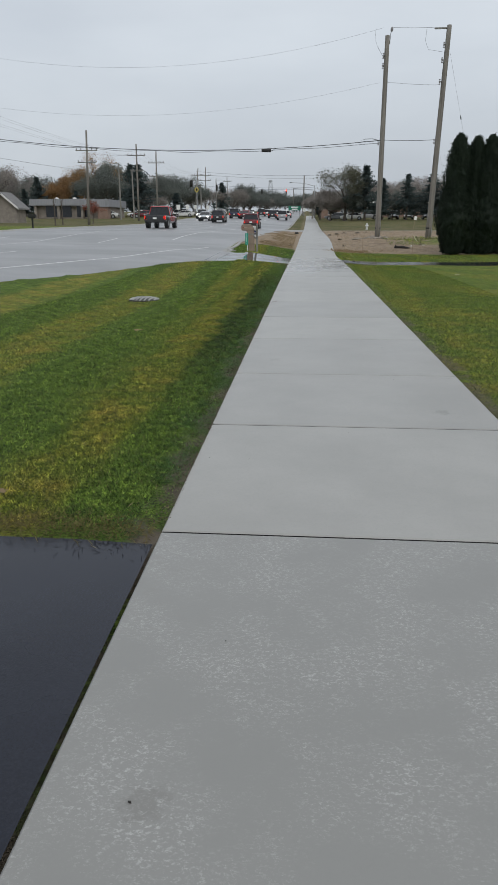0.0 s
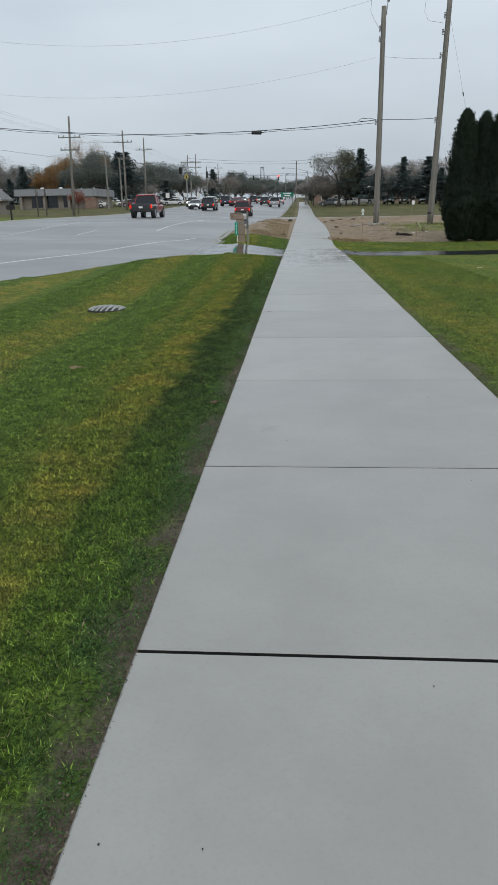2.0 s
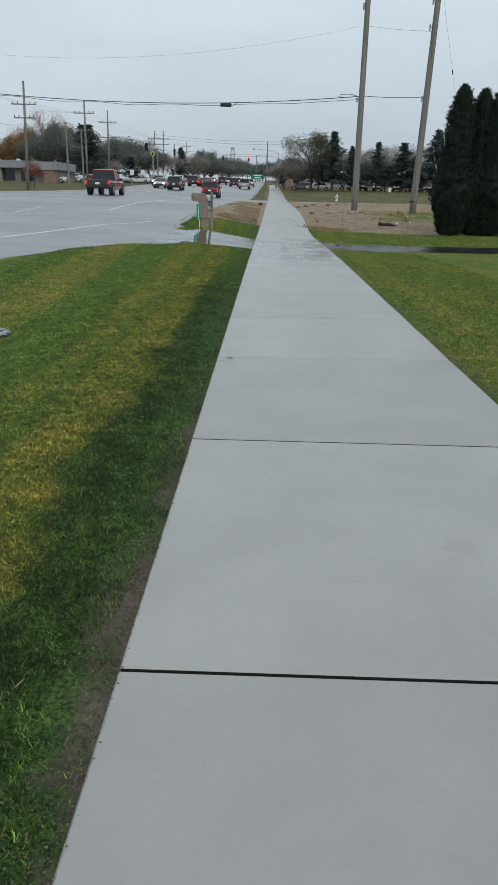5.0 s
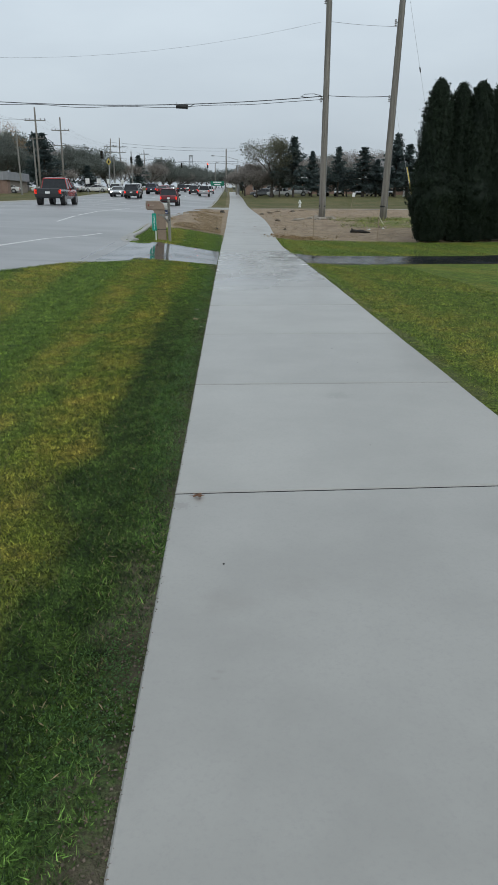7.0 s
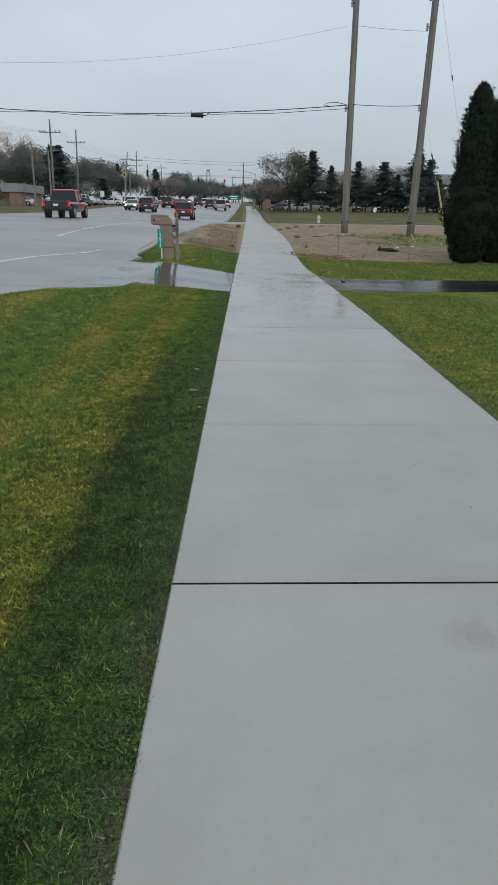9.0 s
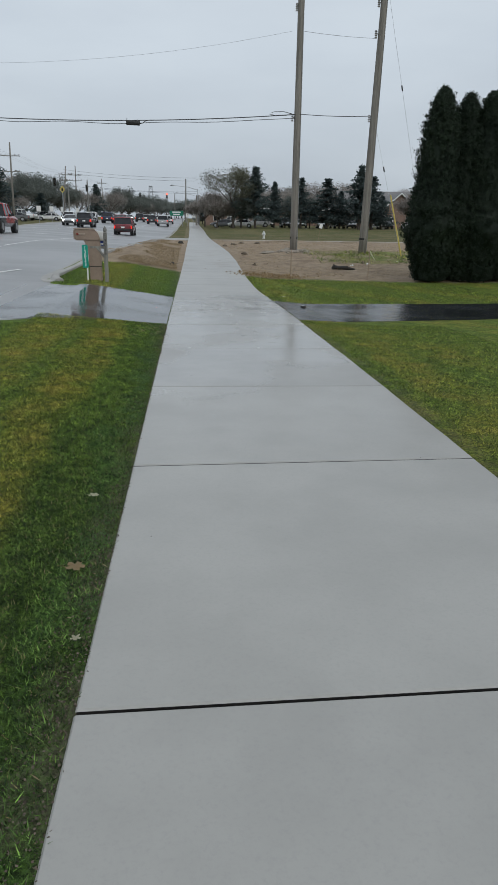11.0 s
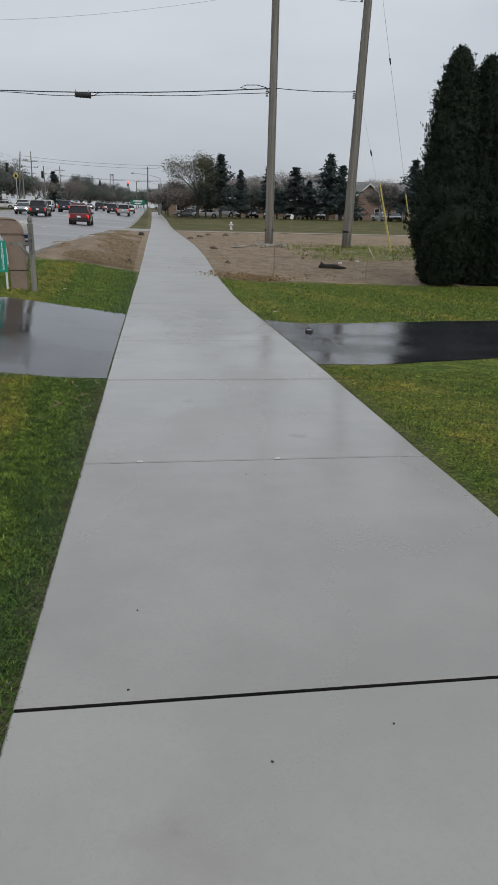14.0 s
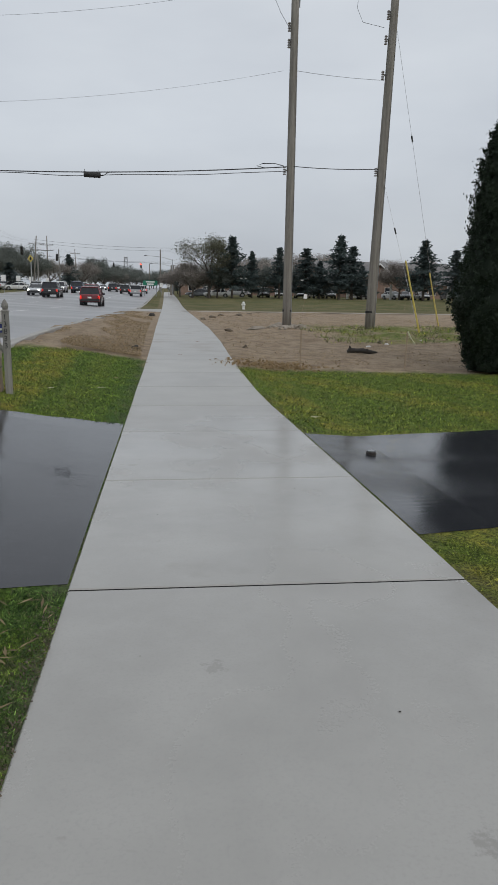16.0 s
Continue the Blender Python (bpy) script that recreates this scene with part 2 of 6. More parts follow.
# ---- ground materials ----
def lawn_colour(nt, pos):
    """Mown turf: bands of darker and yellower grass along the path, blotches, dry patches."""
    sep = nt.nodes.new("ShaderNodeSeparateXYZ")
    put(nt, sep.inputs[0], pos)
    x, y = sep.outputs[0], sep.outputs[1]
    wob = math_(nt, "MULTIPLY", math_(nt, "SUBTRACT", grain(nt, pos, 0.9, 3), 0.5), 0.55)
    xw = math_(nt, "ADD", x, wob)
    lean = math_(nt, "MULTIPLY_ADD", y, 0.035, xw)
    wave = math_(nt, "SINE", math_(nt, "MULTIPLY", math_(nt, "ADD", lean, 1.1), 2 * math.pi / 1.9))
    wave = step(nt, wave, -0.55, 0.75)
    near = step(nt, x, -1.35, -1.05)
    band = math_(nt, "MULTIPLY", step(nt, xw, -1.2, -0.9), step(nt, xw, -0.48, -0.66))
    right = step(nt, x, 1.5, 1.6)
    rl = math_(nt, "MULTIPLY", step(nt, xw, 2.35, 2.55), step(nt, xw, 3.2, 2.8))
    rwave = math_(nt, "SINE", math_(nt, "MULTIPLY", math_(nt, "MULTIPLY_ADD", y, 0.5, xw), 1.9))
    rl = math_(nt, "MAXIMUM", math_(nt, "MULTIPLY", rl, 0.8), math_(nt, "MULTIPLY_ADD", step(nt, rwave, 0.0, 0.9), 0.45, 0.28))
    light = mix(nt, near, wave, math_(nt, "MULTIPLY", band, math_(nt, "MULTIPLY_ADD", step(nt, y, 25, 23), 0.8, 0.2)))
    light = mix(nt, right, light, rl)
    patch = step(nt, grain(nt, pos, 1.7, 4), 0.38, 0.66)
    light = math_(nt, "MULTIPLY", light, math_(nt, "MULTIPLY_ADD", patch, 0.6, 0.4))
    dark = mix(nt, step(nt, grain(nt, pos, 5, 4), 0.35, 0.65), (0.068, 0.122, 0.018), (0.124, 0.196, 0.032))
    # darker green band left of the path, full from y 6 to 14
    dark_band = math_(nt, "MULTIPLY", step(nt, xw, -0.86, -0.50), math_(nt, "MULTIPLY", step(nt, x, 0.5, 0.4), math_(nt, "MULTIPLY", step(nt, y, 20, 14), step(nt, y, 1.5, 6))))
    dark = mix(nt, dark_band, dark, mix(nt, step(nt, grain(nt, pos, 4, 4), 0.4, 0.65), (0.030, 0.060, 0.011), (0.062, 0.110, 0.023)))
    creep = math_(nt, "MULTIPLY", step(nt, xw, -0.30, -0.18), math_(nt, "MULTIPLY", step(nt, x, 0.5, 0.4), step(nt, grain(nt, pos, 1.9, 3), 0.38, 0.58)))
    dark = mix(nt, creep, dark, (0.066, 0.128, 0.030))
    pale = mix(nt, step(nt, grain(nt, pos, 3, 4), 0.35, 0.68), (0.165, 0.195, 0.030), (0.275, 0.235, 0.050))
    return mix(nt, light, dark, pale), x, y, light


def soil_colour(nt, pos):
    a = grain(nt, pos, 2.2, 5)
    b = grain(nt, pos, 26, 5, 0.7)
    c = mix(nt, step(nt, a, 0.35, 0.65), (0.275, 0.208, 0.145), (0.405, 0.318, 0.228))
    return mix(nt, step(nt, b, 0.45, 0.75), c, (0.150, 0.114, 0.080)), b


def ground_material():
    m, nt, b = nodes_of("turf_and_soil")
    pos = place_of(nt)
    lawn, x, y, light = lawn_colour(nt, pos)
    soil, lumps = soil_colour(nt, pos)
    jag = math_(nt, "MULTIPLY", math_(nt, "SUBTRACT", grain(nt, pos, 3.5, 5, 0.7), 0.5), 0.5)
    xj, yj = math_(nt, "ADD", x, jag), math_(nt, "MULTIPLY_ADD", jag, 2.0, y)
    # trodden margins of the path
    left = math_(nt, "MULTIPLY", step(nt, xj, -0.20, -0.06), step(nt, x, 0.5, 0.4))
    right = math_(nt, "MULTIPLY", step(nt, xj, 2.34, 2.2), step(nt, x, 1.0, 1.1))
    margin = math_(nt, "MULTIPLY", math_(nt, "MAXIMUM", left, math_(nt, "MULTIPLY", right, 0.7)), math_(nt, "MULTIPLY", step(nt, grain(nt, pos, 1.7, 4), 0.39, 0.54), math_(nt, "MULTIPLY_ADD", step(nt, y, 11, 7), 0.55, 0.45)))
    # dug-up ground beyond the driveway, both sides
    lo = math_(nt, "MULTIPLY", step(nt, yj, 36.5, 37.3), step(nt, x, 0.7, 0.6))
    lo = math_(nt, "MULTIPLY", math_(nt, "MULTIPLY", lo, step(nt, yj, 76, 73)), step(nt, x, -14, -12))
    ro = math_(nt, "MULTIPLY", step(nt, yj, 35.6, 36.4), step(nt, x, 0.9, 1.0))
    ro = math_(nt, "MULTIPLY", ro, step(nt, yj, 83, 78))
    scrub = math_(nt, "MULTIPLY", step(nt, yj, 42.5, 44), step(nt, yj, 53, 50))
    scrub = math_(nt, "MULTIPLY", scrub, math_(nt, "MULTIPLY", step(nt, xj, 6.3, 8), step(nt, grain(nt, pos, 0.8, 5, 0.7), 0.40, 0.58)))
    ro = math_(nt, "MULTIPLY", ro, math_(nt, "SUBTRACT", 1.0, math_(nt, "MULTIPLY", scrub, 0.85)))
    dug = math_(nt, "MAXIMUM", margin, math_(nt, "MAXIMUM", lo, ro), clamp=True)
    far = step(nt, y, 60, 80)
    rough_grass = mix(nt, step(nt, grain(nt, pos, 0.35, 6, 0.65), 0.38, 0.64), (0.085, 0.090, 0.030), (0.150, 0.130, 0.060))
    # thatch and the shade between blades, both multiplied into the turf colour
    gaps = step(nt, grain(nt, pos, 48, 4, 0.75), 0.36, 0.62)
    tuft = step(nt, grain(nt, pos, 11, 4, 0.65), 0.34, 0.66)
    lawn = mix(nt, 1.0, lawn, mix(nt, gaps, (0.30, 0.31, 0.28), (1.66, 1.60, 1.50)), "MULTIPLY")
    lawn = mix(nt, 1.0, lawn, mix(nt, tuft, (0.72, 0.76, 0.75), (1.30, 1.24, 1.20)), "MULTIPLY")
    col = mix(nt, far, lawn, rough_grass)
    straw = step(nt, grain(nt, stretched(nt, pos, (1, 2.2, 1)), 1.1, 6, 0.7), 0.5, 0.66)
    dry = mix(nt, math_(nt, "MULTIPLY", straw, 0.7), soil, (0.42, 0.335, 0.225))
    soil = mix(nt, step(nt, y, 35, 36), mix(nt, 1.0, soil, (0.52, 0.56, 0.60), "MULTIPLY"), dry)
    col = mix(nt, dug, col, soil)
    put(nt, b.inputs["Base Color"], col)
    b.inputs["Roughness"].default_value = 0.9
    b.inputs["Specular IOR Level"].default_value = 0.2
    blades = grain(nt, stretched(nt, pos, (1, 1, 0.4)), 95, 3, 0.7)
    bump(nt, b, math_(nt, "ADD", blades, math_(nt, "MULTIPLY", lumps, 1.2)), 0.9, 0.03)
    return m


def blade_material():
    m, nt, b = nodes_of("grass_blades")
    pos = place_of(nt)
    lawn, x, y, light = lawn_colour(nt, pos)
    r = nt.nodes.new("ShaderNodeNewGeometry").outputs["Random Per Island"]
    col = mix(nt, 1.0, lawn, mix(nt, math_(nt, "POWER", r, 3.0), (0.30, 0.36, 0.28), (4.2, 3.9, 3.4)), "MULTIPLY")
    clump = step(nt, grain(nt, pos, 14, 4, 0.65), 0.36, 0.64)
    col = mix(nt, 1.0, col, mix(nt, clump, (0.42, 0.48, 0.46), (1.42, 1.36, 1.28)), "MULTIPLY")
    col = mix(nt, step(nt, r, 0.955, 0.97), col, (0.26, 0.22, 0.10))
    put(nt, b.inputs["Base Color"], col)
    b.inputs["Roughness"].default_value = 0.55
    b.inputs["Specular IOR Level"].default_value = 0.3
    return m


# place, size and strength of scuffs on the footpath
SCUFFS = [(1.40, 21.58, 0.075, 0.35), (0.04, 10.03, 0.06, 0.28), (0.28, -1.60, 0.08, 0.3), (0.55, 17.5, 0.12, 0.1), (1.5, 18.1, 0.14, 0.12),
          (1.75, 2.3, 0.08, 0.4), (0.35, 4.4, 0.09, 0.22), (1.3, 6.7, 0.12, 0.18), (1.1, 12.0, 0.12, 0.2), (0.7, 22.6, 0.05, 0.25)]


def concrete_material():
    """Broom-finished concrete, damp, with pale scuffs, stains and small pits."""
    m, nt, b = nodes_of("damp_concrete")
    pos = place_of(nt)
    sep = nt.nodes.new("ShaderNodeSeparateXYZ")
    put(nt, sep.inputs[0], pos)
    y = sep.outputs[1]
    rnd = nt.nodes.new("ShaderNodeObjectInfo").outputs["Random"]
    a, fine = grain(nt, pos, 1.3, 5), grain(nt, pos, 70, 4, 0.7)
    col = mix(nt, step(nt, a, 0.3, 0.7), (0.314, 0.306, 0.287), (0.367, 0.358, 0.336))
    col = mix(nt, math_(nt, "MULTIPLY", step(nt, fine, 0.45, 0.75), 0.35), col, (0.275, 0.27, 0.26))
    col = mix(nt, 1.0, col, mix(nt, rnd, (0.95, 0.95, 0.95), (1.04, 1.04, 1.03)), "MULTIPLY")
    # laitance worn off in pale flecks on the oldest slab
    old = step(nt, y, 0.02, -0.02)
    col = mix(nt, math_(nt, "MULTIPLY", old, 0.75), col, (0.228, 0.226, 0.213))
    fleck = math_(nt, "MULTIPLY", step(nt, grain(nt, stretched(nt, pos, (1, 1.5, 1)), 75, 6, 0.8), 0.50, 0.66), step(nt, grain(nt, pos, 2.6, 4), 0.38, 0.66))
    col = mix(nt, math_(nt, "MULTIPLY", math_(nt, "MULTIPLY", fleck, old), 0.85), col, (0.50, 0.495, 0.475))
    stain = step(nt, grain(nt, pos, 0.85, 5, 0.65), 0.60, 0.72)
    col = mix(nt, math_(nt, "MULTIPLY", stain, 0.22), col, (0.21, 0.195, 0.17))
    smear = step(nt, grain(nt, stretched(nt, pos, (1, 1.6, 1)), 3.1, 3), 0.70, 0.76)
    col = mix(nt, math_(nt, "MULTIPLY", smear, 0.3), col, (0.16, 0.14, 0.12))
    mud = math_(nt, "MULTIPLY", step(nt, y, 36, 40), step(nt, grain(nt, stretched(nt, pos, (0.6, 1, 1)), 1.6, 5), 0.50, 0.66))
    col = mix(nt, math_(nt, "MULTIPLY", mud, 0.45), col, (0.20, 0.16, 0.12))
    # scuffs and damp prints left on the slabs
    ragged = math_(nt, "MULTIPLY", math_(nt, "SUBTRACT", grain(nt, pos, 24, 5, 0.75), 0.5), 0.26)
    for px, py, r, dark in SCUFFS:
        off = nt.nodes.new("ShaderNodeVectorMath")
        off.operation = "DISTANCE"
        put(nt, off.inputs[0], pos)
        off.inputs[1].default_value = (px, py, 0.007)
        near = step(nt, math_(nt, "ADD", off.outputs["Value"], ragged), r, r * 0.35)
        col = mix(nt, math_(nt, "MULTIPLY", near, dark), col, (0.13, 0.12, 0.105))
    put(nt, b.inputs["Base Color"], col)
    wet = math_(nt, "MULTIPLY", math_(nt, "MULTIPLY", step(nt, y, 15, 22), step(nt, y, 31, 27)), step(nt, grain(nt, stretched(nt, pos, (0.8, 0.5, 1)), 0.8, 3), 0.34, 0.60))
    put(nt, b.inputs["Roughness"], math_(nt, "MULTIPLY_ADD", wet, -0.20, math_(nt, "MULTIPLY_ADD", fine, 0.10, 0.31)))
    b.inputs["Specular IOR Level"].default_value = 0.7
    broom = grain(nt, stretched(nt, pos, (3, 60, 1)), 4, 3)
    bump(nt, b, math_(nt, "ADD", fine, math_(nt, "MULTIPLY", broom, 0.5)), 0.06, 0.002)
    return m


def asphalt_material(name, c1, c2, wet_lo, wet_hi, puddles, film=0.6, ripple=0.06):
    m, nt, b = nodes_of(name)
    pos = place_of(nt)
    stone, blot = grain(nt, pos, 120, 3, 0.7), grain(nt, pos, 0.7, 5)
    col = mix(nt, step(nt, math_(nt, "ADD", math_(nt, "MULTIPLY", stone, 0.5), math_(nt, "MULTIPLY", blot, 0.5)), 0.38, 0.62), c1, c2)
    put(nt, b.inputs["Base Color"], col)
    pool = step(nt, grain(nt, stretched(nt, pos, (0.7, 1.2, 1)), puddles, 4, 0.6), 0.36, 0.62)
    put(nt, b.inputs["Roughness"], math_(nt, "MULTIPLY_ADD", pool, wet_lo - wet_hi, wet_hi))
    b.inputs["Specular IOR Level"].default_value = film
    rip = grain(nt, stretched(nt, pos, (0.35, 2.4, 1)), 6, 4)
    h = math_(nt, "ADD", math_(nt, "MULTIPLY", stone, math_(nt, "SUBTRACT", 1.05, pool)), math_(nt, "MULTIPLY", rip, ripple))
    bump(nt, b, h, 0.3, 0.003)
    return m


TURF, BLADE, CONCRETE = ground_material(), blade_material(), concrete_material()
ROAD = asphalt_material("worn_wet_road", (0.225, 0.225, 0.230), (0.275, 0.275, 0.276), 0.36, 0.48, 0.15)
SEALED = asphalt_material("sealed_black_drive", (0.010, 0.012, 0.021), (0.019, 0.022, 0.034), 0.12, 0.30, 0.9, 0.3)
DRIVE = asphalt_material("rain_filmed_drive", (0.020, 0.021, 0.026), (0.036, 0.037, 0.043), 0.02, 0.10, 0.8, 0.3, 0.7)
DAMP_DRIVE = asphalt_material("damp_drive", (0.020, 0.021, 0.026), (0.036, 0.037, 0.043), 0.13, 0.24, 0.8, 0.5, 0.7)
KERBSTONE = surface("kerb_concrete", (0.30, 0.29, 0.27), (0.40, 0.385, 0.36), 2.0, (0.6, 0.8), 0.4)
PAINT = surface("worn_road_paint", (0.62, 0.62, 0.60), (0.78, 0.78, 0.76), 3.0, (0.5, 0.7), 0.2)
GRAVEL = surface("pale_gravel", (0.32, 0.29, 0.25), (0.46, 0.43, 0.38), 1.0, (0.8, 0.9), 0.6, 0.02, fine=20)
POLEWOOD = surface("weathered_pole_wood", (0.150, 0.138, 0.120), (0.255, 0.238, 0.210), 3.0, (0.75, 0.9), 0.6, 0.006, stretch=(3, 3, 0.15))
GREYWOOD = surface("grey_weathered_wood", (0.16, 0.155, 0.14), (0.27, 0.26, 0.235), 4.0, (0.75, 0.9), 0.5, 0.004, stretch=(3, 3, 0.2))
STEEL = surface("galvanised_steel", (0.30, 0.31, 0.32), (0.42, 0.43, 0.44), 8.0, (0.35, 0.55), 0.1, metal=0.8)
CABLE = surface("black_cable", (0.012, 0.012, 0.013), (0.025, 0.025, 0.026), 8.0, (0.5, 0.6), 0.0)
BARK = surface("bark", (0.060, 0.050, 0.040), (0.120, 0.100, 0.082), 5.0, (0.85, 0.95), 0.6, 0.01, stretch=(2, 2, 0.4))


# ---- ground, road, drives ----
def spaced(a, b, first, grow):
    out, s = [a], first
    while out[-1] < b:
        out.append(out[-1] + s)
        s *= grow
    return out


def road_edge(y):
    return lerp(y, EDGE) if y < 28 else lerp(y, KERB)


xs = sorted(set([-x for x in spaced(26, 900, 3, 1.35)] + list(np.arange(-26, -9, 1.0)) + list(np.arange(-9, 0, 0.3)) + [0.0, 0.05, 1.0, 2.08, WIDE]
                + list(np.arange(2.4, 14, 0.4)) + spaced(14, 900, 1.2, 1.3)))
ys = list(np.arange(-30, -6, 2.0)) + list(np.arange(-6, 60, 0.35)) + spaced(60, 1600, 1.2, 1.12)
gv, gf = [], []
for y in ys:
    e, fk = road_edge(y), lerp(y, FAR_KERB)
    for x in xs:
        z = G(x, y)
        if fk < x < e:
            z -= 0.22 * min(1, (e - x) / 0.3)
        elif y < 23.1 and x < 0 and x - e < 0.3:
            z -= 0.02
        if 0.02 < x - walk_left(y) < WIDE - 0.02:
            z -= 0.12
        elif (walk_left(y) - 20 < x < 0) and 23.7 < y < 28.2 and x > -3.0:
            z -= 0.03
        elif x < 0.01 and y < -0.3:
            z -= 0.03
        elif x > WIDE and 24.7 + max(0, x - 2.4) * 0.36 < y < 27.5 + max(0, x - 2.4) * 0.3:
            z -= 0.03
        bumpy = 0.0
        if x > 2.4 and 36 < y < 80 or -3 < x < -0.2 and 37 < y < 72:
            bumpy = 0.10 * (noise.noise((x * 0.9, y * 0.9, 3)) + 0.5 * noise.noise((x * 2.3, y * 2.3, 7))) * min(1, abs(x - 1.06) - 1.1)
        gv.append((x, y, z + bumpy))
w = len(xs)
gf = [(j * w + i, j * w + i + 1, (j + 1) * w + i + 1, (j + 1) * w + i) for j in range(len(ys) - 1) for i in range(w - 1)]
tagged(from_arrays("ground", gv, gf, TURF, True), "striped green mown lawn beside bare dug-up brown soil", "ground", kind="structure")

yr = list(np.arange(-30, 20, 1.0)) + list(np.arange(20, 28.1, 0.2)) + list(np.arange(28.4, 80, 0.8)) + spaced(80, 1600, 2, 1.12)
tagged(strip("road", yr, lambda y: lerp(y, FAR_KERB), lambda y: road_edge(y) + 0.02,
             lambda x, y: -0.03, ROAD, 14), "wide grey wet asphalt road with worn lane paint", "road", kind="structure")


def kerb(name, ys_, at_x, side, label):
    bm = bmesh.new()
    prof = ((-0.12, -0.25), (-0.12, -0.015), (0.10, -0.005), (0.16, 0.05), (0.20, 0.06), (0.30, 0.06), (0.32, 0.04), (0.32, -0.2))
    rings = []
    for y in ys_:
        x0 = at_x(y)
        rings.append([bm.verts.new((x0 + side * a, y, G(x0, y) + b - (0.04 if y < 28.7 else 0))) for a, b in prof])
    for r0, r1 in zip(rings, rings[1:]):
        for k in range(len(prof) - 1):
            bm.faces.new((r0[k], r0[k + 1], r1[k + 1], r1[k]))
    bm.faces.new(rings[0])
    bm.faces.new(rings[-1])
    bmesh.ops.recalc_face_normals(bm, faces=bm.faces)
    return tagged(obj(name, bm, KERBSTONE), label, "kerb", kind="structure")


def kerb_x(y):
    return lerp(y, KERB)


kerb("kerb_near", list(np.arange(28.9, 31, 0.3)) + list(np.arange(31, 74, 1.0)), kerb_x, 1, "low concrete kerb along the wet road")
kerb("kerb_after_crossing", list(np.arange(83, 260, 3.0)), kerb_x, 1, "low concrete kerb along the wet road")
kerb("kerb_far", list(np.arange(-30, 260, 4.0)), lambda y: lerp(y, FAR_KERB) + 0.02, -1, "concrete kerb at the opposite side of the road")


def patch(name, corners, lift, material, label, n=16, wob=0.0):
    """A four-cornered sheet laid over the land, its edges a little uneven."""
    (ax, ay), (bx, by), (cx, cy), (dx, dy) = corners
    vs, fs = [], []
    for j in range(n + 1):
        for i in range(n + 1):
            u, v = i / n, j / n
            x = (ax * (1 - u) + bx * u) * (1 - v) + (dx * (1 - u) + cx * u) * v
            y = (ay * (1 - u) + by * u) * (1 - v) + (dy * (1 - u) + cy * u) * v
            if wob and j in (0, n):
                y += wob * noise.noise((x * 2.1, y * 0.3, 5))
            vs.append((x, y, G(x, y) + lift))
    fs = [(j * (n + 1) + i, j * (n + 1) + i + 1, (j + 1) * (n + 1) + i + 1, (j + 1) * (n + 1) + i) for j in range(n) for i in range(n)]
    return tagged(from_arrays(name, vs, fs, material), label, "driveway", kind="structure")


patch("driveway_apron", ((-2.0, 22.95), (-0.012, 23.5), (-0.012, 28.62), (-2.0, 28.15)), 0.004, DRIVE, "wet dark asphalt driveway apron with a film of rain", 28, 0.12)
patch("driveway_right", ((WIDE + 0.02, 24.2), (30, 34.2), (30, 36.2), (WIDE + 0.02, 27.9)), 0.004, DAMP_DRIVE, "wet black asphalt driveway between two lawns", 40, 0.1)
patch("driveway_mouth", ((-3.1, 22.85), (-1.99, 22.97), (-1.99, 28.15), (-3.1, 27.9)), -0.022, DRIVE, "wet dark asphalt where the driveway meets the road", 16, 0.1)
patch("driveway_near", ((-9, -12), (-0.014, -12), (-0.014, -0.14), (-9, 0.4)), 0.004, SEALED, "freshly sealed black asphalt driveway", 24, 0.03)
patch("gravel_strip", ((1.9, 76.0), (60, 78.0), (60, 79.4), (1.9, 77.6)), 0.03, GRAVEL, "pale gravel strip across the bare ground", 24, 0.2)
patch("crossing_drive", ((-2.4, 74.0), (0.27, 74.0), (0.27, 83.0), (-2.4, 83.0)), 0.012, KERBSTONE, "pale concrete side drive across the verge", 10, 0.0)


def paint_line(x0, y0, x1, y1, width, label):
    d = Vector((x1 - x0, y1 - y0)).normalized()
    s = Vector((d.y, -d.x)) * width / 2
    n = max(2, int(abs(y1 - y0) / 1.5))
    vs = []
    for i in range(n + 1):
        u = i / n
        for k in (-1, 1):
            x, y = x0 + (x1 - x0) * u + s.x * k, y0 + (y1 - y0) * u + s.y * k
            vs.append((x, y, G(x, y) - 0.024))
    fs = [(2 * i, 2 * i + 1, 2 * i + 3, 2 * i + 2) for i in range(n)]
    return tagged(from_arrays("road_marking", vs, fs, PAINT), label, "road marking", "lane lines", kind="structure")


for seg in range(4):
    ya, yb = -26 + seg * 10.6, -26 + (seg + 1) * 10.6
    edge_x = [(-30, -11.2), (2, -10.4), (16.5, -8.0), (21.9, -6.2), (32.5, -4.25)]
    if seg < 3:
        paint_line(lerp(ya, edge_x), ya, lerp(yb, edge_x), yb, 0.13, "solid white edge line on the wet road")
paint_line(-8.6, 5.8, -8.0, 16.5, 0.13, "solid white edge line on the wet road")
paint_line(-8.0, 16.5, -6.2, 22.0, 0.13, "solid white edge line on the wet road")
paint_line(-6.2, 22.0, -4.25, 32.5, 0.13, "solid white edge line on the wet road")
for y in [38.0 + 15 * k for k in range(12)]:
    paint_line(-7.1, y, -7.0, y + (22 if y < 45 else 7), 0.12, "white lane line on the wet road")
for y in [20.0 + 15 * k for k in range(14)]:
    paint_line(-10.6, y, -10.6, y + 4, 0.11, "white broken lane line on the wet road")
    paint_line(-14.0, y, -14.0, y + 15, 0.11, "faded lane line on the wet road")
    paint_line(-17.3, y, -17.3, y + 4, 0.11, "white broken lane line on the wet road")

